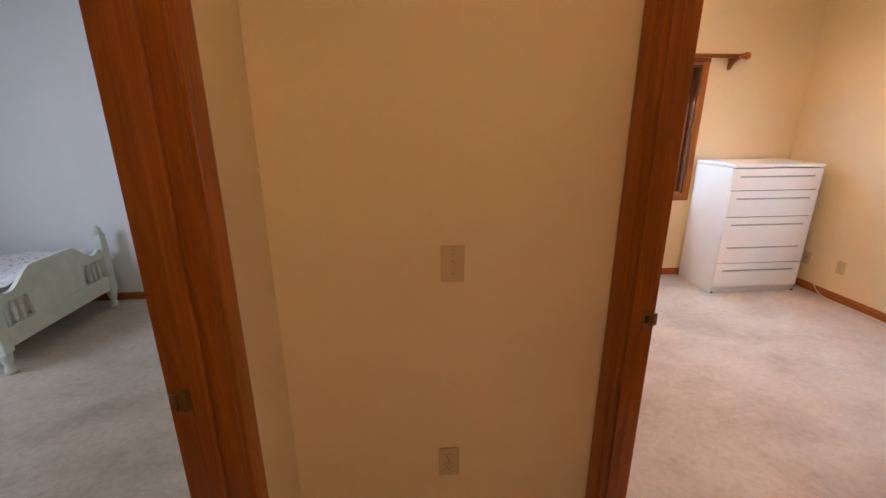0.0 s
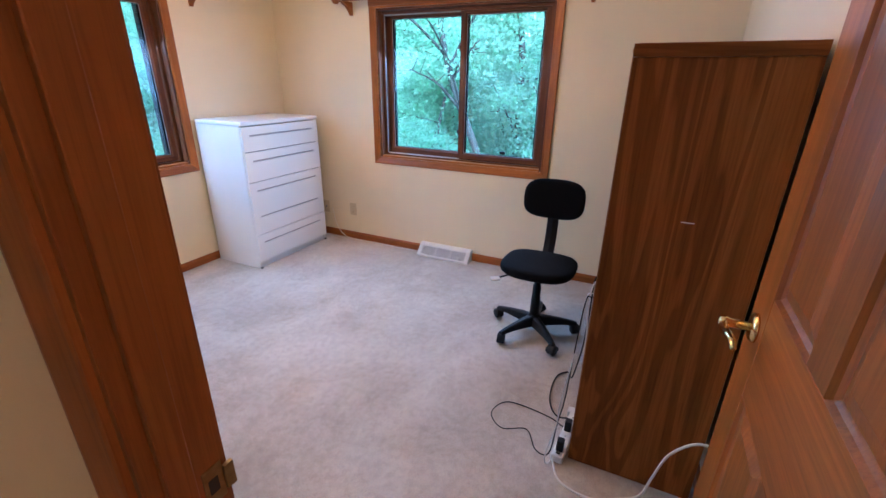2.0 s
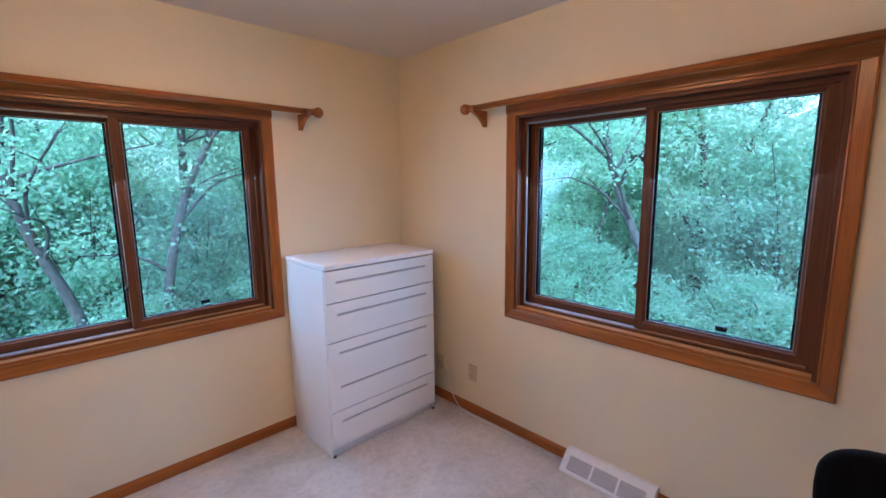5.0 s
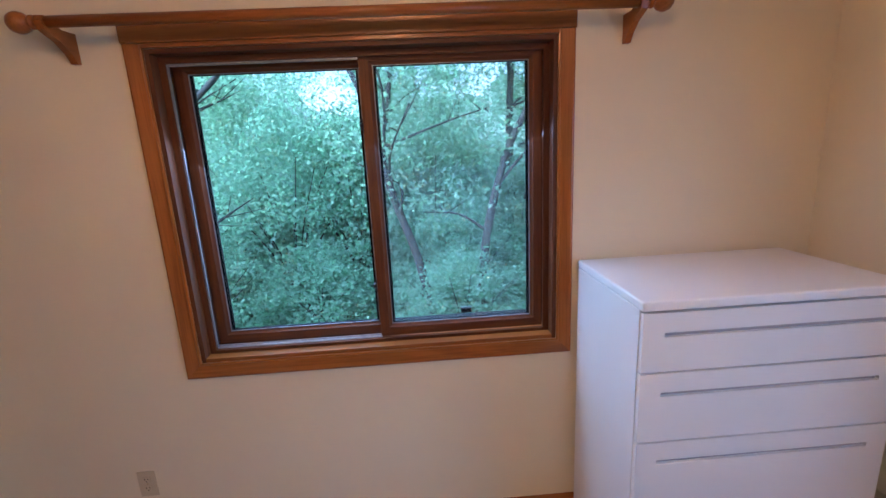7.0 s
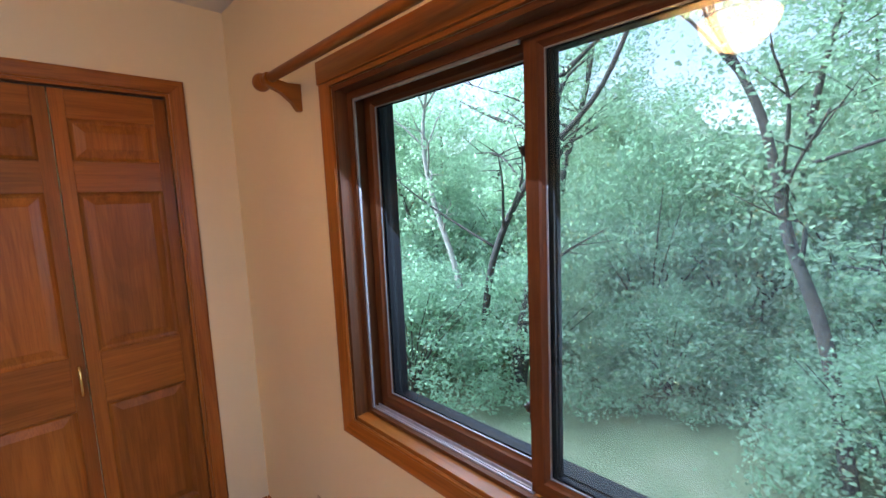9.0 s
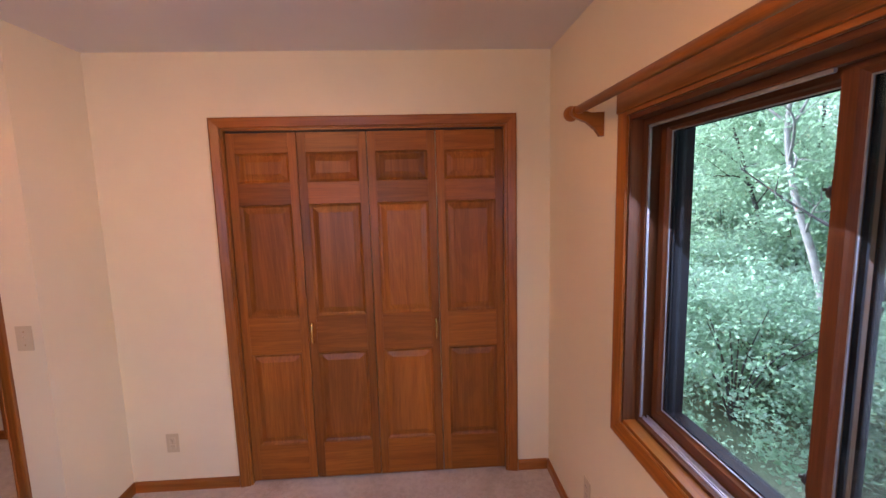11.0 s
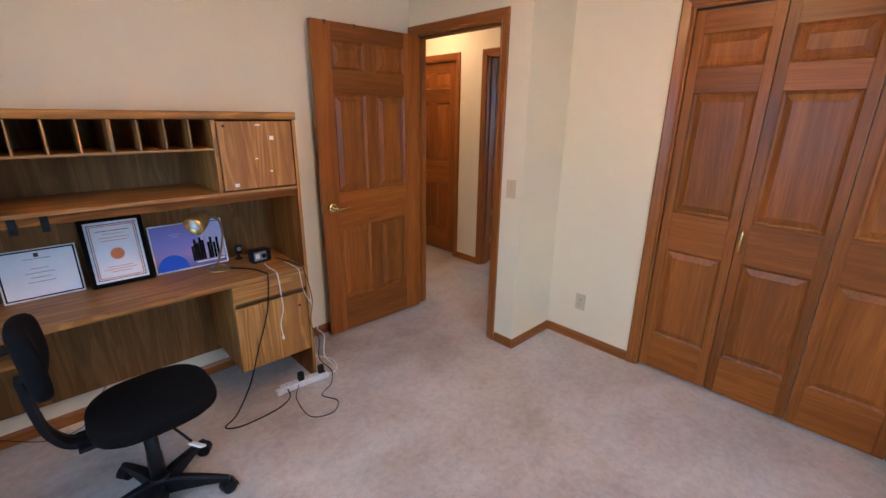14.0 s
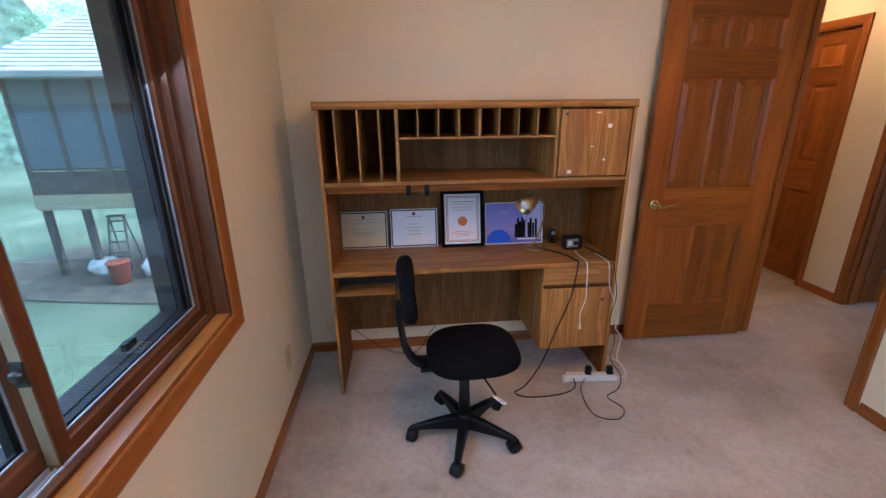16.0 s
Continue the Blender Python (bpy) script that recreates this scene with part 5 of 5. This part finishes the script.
for i, (x, y) in enumerate(spots):
    m = pose(x, y, GZ, 0, 0, rng.uniform(0, 360))
    if i < 3:
        trees[i].matrix_basis = m
    else:
        copy_thing(trees[i % 3], m @ Matrix.Diagonal((1, 1, 1, 1)))
for i, (x, y) in enumerate(bushes):
    m = pose(x, y, GZ, 0, 0, rng.uniform(0, 360))
    if y > 16.8 or x > 17:
        m = m @ Matrix.Diagonal((1.35, 1.35, 1.8, 1))
    if i < 2:
        shrubs[i].matrix_basis = m
    else:
        copy_thing(shrubs[i % 2], m)



def leaning_tree(seed, pts, r, bark, label, spray):
    """A bare leaning trunk with side limbs and a few leafy sprays; its foot is at the first point."""
    rng = random.Random(seed)
    t = thing("tree", label, "tree", pts[0][0], pts[0][1], GZ, group="trees of the wood")
    o = Vector((pts[0][0], pts[0][1], GZ))
    path = smooth_path([Vector(p) - o for p in pts], 6)
    bm = bmesh.new()
    add_tube(bm, path, r, 10, r * .35)
    cs, rs = [], []
    for k in range(9):
        a = path[int(len(path) * rng.uniform(.3, .97))]
        an = rng.uniform(0, 6.28)
        l = rng.uniform(1.2, 2.8)
        e = a + Vector((math.cos(an) * l, math.sin(an) * l * .6, l * rng.uniform(.3, .9)))
        m = (a + e) / 2 + Vector((rng.uniform(-.3, .3), 0, rng.uniform(0, .3)))
        add_tube(bm, smooth_path([a, m, e], 5), r * .35, 6, .012)
        for q in range(5):
            s_ = m.lerp(e, rng.uniform(-.3, 1))
            e2 = s_ + Vector((rng.uniform(-.8, .8), rng.uniform(-.5, .5), rng.uniform(-.2, .7)))
            add_tube(bm, [s_, e2], .014, 4, .004)
            if rng.random() < spray:
                cs.append(tuple(e2))
                rs.append(rng.uniform(.2, .4))
    part("trunk", bm, bark, t, smooth=True)
    cs.append(tuple(path[-1]))
    rs.append(.6)
    f = new("crown", leaf_mesh("crown", cs, rs, 70, .11, seed, LEAF))
    f.parent = t


leaning_tree(31, [(-1.5, 14, GZ - .1), (-1.3, 14, -1.6), (-.75, 14, .6), (-.55, 14.2, 2.4), (-.9, 14.6, 4.6), (-.2, 14.8, 7.0)], .21, BARK, "thick dark leaning tree trunk with twisting limbs at the wood's edge", .5)
leaning_tree(32, [(-2.3, 13.6, GZ - .1), (-2.0, 13.6, -.6), (-1.5, 13.6, .8), (-.6, 13.7, 2.2), (.7, 13.8, 3.5), (1.6, 14, 5.6)], .10, BARK, "slender dark trunk leaning across the thicker one", .4)
leaning_tree(33, [(-3.0, 14.2, GZ - .1), (-3.6, 14.2, -.4), (-4.4, 14.2, 1.6), (-4.9, 14.4, 3.4), (-4.6, 14.6, 5.6)], .10, PALE_BARK, "pale bare trunk leaning away among the leaves", .4)
leaning_tree(34, [(4.3, 14.2, GZ - .1), (3.9, 14.2, -.8), (3.4, 14.2, .8), (3.0, 14.3, 2.6), (2.2, 14.5, 4.6), (2.3, 14.8, 6.6)], .11, BARK, "dark slender trunk leaning over the path", .6)
leaning_tree(35, [(5.2, 14.6, GZ - .1), (5.4, 14.6, -.6), (5.9, 14.6, 1.4), (6.6, 14.8, 3.0), (6.2, 15, 5.2)], .12, BARK, "dark forked trunk behind the shrubs", .6)
leaning_tree(36, [(13.6, 7.4, GZ - .1), (13.4, 7.6, -1.0), (13.2, 8.5, 1.4), (13.3, 8.9, 3.2), (13.6, 8.4, 5.4)], .13, BARK, "rough dark trunk beside the yard, half hidden by leaves", .8)
bm = bmesh.new()
vs = [bm.verts.new(p) for p in ((-400, -400, GZ), (400, -400, GZ), (400, 400, GZ), (-400, 400, GZ))]
bm.faces.new(vs)
tagged(part("ground", bm, GRASS), label="patchy green lawn below the windows", kind="structure")
FAR = speckled("far_woods", (0.08, 0.13, 0.09), (0.28, 0.40, 0.32), 1.4, 1.0, 0.3, 0.1)
bm = bmesh.new()
rg = random.Random(4)
pts = []
for i in range(121):
    a = radians(-130 + i * 2.4)
    pts.append((4 + 55 * math.cos(a), 5 + 55 * math.sin(a), 9 + rg.uniform(-2.5, 2.5)))
lo = [bm.verts.new((x, y, GZ)) for x, y, z in pts]
hi = [bm.verts.new((x, y, z)) for x, y, z in pts]
for i in range(120):
    bm.faces.new((lo[i], lo[i + 1], hi[i + 1], hi[i]))
tagged(part("backdrop", bm, FAR), label="distant dark green woods", kind="structure")

# ---- porch across the yard ----
SHINGLE = speckled("grey_shingles", (0.34, 0.33, 0.32), (0.48, 0.47, 0.45), 6, 0.9, 0.4, 0.01)
BROWN_SIDING = speckled("brown_stain", (0.075, 0.055, 0.05), (0.11, 0.085, 0.075), 12, 0.8, 0.2, 0.003)
TAN = speckled("tan_paint", (0.42, 0.36, 0.24), (0.50, 0.43, 0.30), 8, 0.7, 0.1)
GUTTER = speckled("grey_gutter", (0.34, 0.36, 0.38), (0.40, 0.42, 0.44), 8, 0.5, 0.05)
DIRT = speckled("bare_soil", (0.06, 0.05, 0.04), (0.12, 0.10, 0.08), 3, 1.0, 0.8, 0.03)
SCREEN = material("insect_screen", (0.13, 0.16, 0.21), 0.35)


def porch():
    p = thing("porch", "raised screened porch with a grey shingled hip roof across the yard", "house", 11, -8.5, GZ)
    x0, x1, y0, y1 = -3.4, 3.6, -2.0, 2.0
    fz = 2.0
    box("deck", (x0, x1, y0, y1, fz, fz + .12), BROWN_SIDING, p, .01)
    box("rim_beam", (x0 - .05, x1 + .05, y1 + .001, y1 + .06, fz - .02, fz + .38), TAN, p, .01, "tan painted rim beam")
    box("rim_beam", (x1 + .001, x1 + .06, y0, y1, fz - .02, fz + .38), TAN, p, .01, "tan painted rim beam")
    n = 7
    for i in range(n + 1):
        x = x0 + (x1 - x0) * i / n
        box("post", (x - .05, x + .05, y1 - .10, y1 - .001, fz + .385, 5.28), BROWN_SIDING, p, .005)
        if i % 2 == 0 or i == n:
            box("support", (x - .08, x + .08, y1 - .3, y1 - .14, 0, fz), BROWN_SIDING, p, .01)
    for i in range(3):
        y = y0 + (y1 - y0) * i / 3
        box("post", (x1 - .1, x1, y - .05, y + .05, fz + .121, 5.28), BROWN_SIDING, p, .005)
    for z in (fz + .95, fz + 1.02):
        box("rail", (x0, x1, y1 - .08, y1 - .03, z, z + .05), BROWN_SIDING, p, .004)
    for i in range(n):
        xa, xb = x0 + (x1 - x0) * i / n + .051, x0 + (x1 - x0) * (i + 1) / n - .051
        box("kick_panel", (xa, xb, y1 - .06, y1 - .045, fz + .39, fz + .948), BROWN_SIDING, p, .003, "grey-brown lower panel")
        box("screen", (xa, xb, y1 - .058, y1 - .05, fz + 1.072, 5.27), SCREEN, p, 0, "dark insect screen")
    box("back_wall", (x0, x1 - .1, y0, y0 + .12, fz + .12, 5.28), BROWN_SIDING, p, .01)
    box("side_wall", (x0, x0 + .1, y0 + .12, y1 - .11, fz + .12, 5.28), BROWN_SIDING, p, .01)
    box("soffit", (x0 - .3, x1 + .5, y0 - .4, y1 + .5, 5.281, 5.33), GUTTER, p, .01)
    box("gutter", (x0 - .3, x1 + .5, y1 + .501, y1 + .62, 5.27, 5.42), GUTTER, p, .02, "grey gutter")
    r = new("roof")
    r.parent = p
    ex0, ex1, ey0, ey1, rz_, rt = x0 - .35, x1 + .55, y0 - .45, y1 + .56, 5.40, 7.25
    rx = x1 - 1.6
    bm = bmesh.new()
    a, b, c, d = [bm.verts.new(q) for q in ((ex0, ey0, rz_), (ex1, ey0, rz_), (ex1, ey1, rz_), (ex0, ey1, rz_))]
    e, f = bm.verts.new((ex0, 0, rt)), bm.verts.new((rx, 0, rt))
    for fc in ((a, b, f, e), (c, d, e, f), (b, c, f), (a, e, d), (a, d, c, b)):
        bm.faces.new(fc)
    part("roof_deck", bm, SHINGLE, r)
    bm = bmesh.new()
    rows = 17
    sg = random.Random(8)
    for i in range(rows):
        k0, k1 = i / rows, (i + 1.25) / rows
        ya, yb = ey1 * (1 - k0), ey1 * max(0, 1 - k1)
        za, zb = rz_ + (rt - rz_) * k0, rz_ + (rt - rz_) * min(1, k1)
        xr = ex1 + (rx - ex1) * k0 - .02
        x = ex0
        while x < xr - .05:
            w = sg.uniform(.25, .34)
            xe = min(x + w - .012, xr)
            lift = .030 + sg.uniform(0, .008)
            q = [bm.verts.new(v_) for v_ in ((x, ya + .01, za + lift), (xe, ya + .01, za + lift), (xe, yb, zb + .012), (x, yb, zb + .012), (x, ya + .01, za + .006), (xe, ya + .01, za + .006))]
            bm.faces.new(q[:4])
            bm.faces.new((q[4], q[5], q[1], q[0]))
            x += w
    part("shingle_courses", bm, SHINGLE, r, kind="stuff")


porch()
bm = bmesh.new()
ring = [bm.verts.new((12 + 5.5 * math.cos(a) * (1 + .1 * math.sin(5 * a)), -7.5 + 3.2 * math.sin(a) * (1 + .12 * math.sin(3 * a + 1)), GZ + .03)) for a in (2 * math.pi * i / 40 for i in range(40))]
bm.faces.new(ring)
tagged(part("dirt_patch", bm, DIRT), label="bare brown soil under the porch", kind="structure")
PLAST_RED = speckled("faded_red", (0.38, 0.06, 0.04), (0.45, 0.09, 0.06), 5, 0.5, 0.05)
TARP = speckled("pale_tarp", (0.55, 0.58, 0.60), (0.65, 0.68, 0.70), 5, 0.6, 0.3, 0.01)
bk = thing("bin", "faded red plastic bin on the soil under the porch", "bin", 12.6, -5.9, GZ)
lathe("bin_body", [(.20, .03), (.26, .6), (.28, .62), (.25, .62)], PLAST_RED, bk, None, 18)
lathe("bin_rim", [(.27, .6), (.29, .62), (.29, .65), (.26, .66)], PLAST_RED, bk, None, 18)
for i, (x, y, s) in enumerate(((12.0, -6.6, .42), (13.6, -6.8, .38))):
    tb = thing("covered_pile", "pale tarp-covered pile on the soil under the porch", "tarp", x, y, GZ)
    bm = bmesh.new()
    bmesh.ops.create_icosphere(bm, subdivisions=3, radius=s)
    for vv in bm.verts:
        vv.co += Vector(vv.co) * .25 * noise.noise(vv.co * 4 + Vector((i * 7, 0, 0)))
        vv.co.z = max(vv.co.z * .7 + .22, 0.03)
    part("cover", bm, TARP, tb)
ld = thing("step_ladder", "old wooden step ladder standing under the porch", "ladder", 13.2, -7.2, GZ)
for s in (-1, 1):
    tube("ladder_side", [(s * .3, .3, 0.03), (s * .2, 0, 1.6)], .03, PALE_BARK, ld, 6, curve=False)
    tube("ladder_leg", [(s * .3, -.35, 0.03), (s * .2, -.03, 1.6)], .025, PALE_BARK, ld, 6, curve=False)
for k in range(5):
    z = .25 + k * .3
    box("ladder_step", (-.3 + .0625 * z, .3 - .0625 * z, .3 - .1875 * z - .05, .3 - .1875 * z + .05, z, z + .03), PALE_BARK, ld, .004)
box("ladder_top", (-.22, .22, -.1, .1, 1.6, 1.63), PALE_BARK, ld, .004)
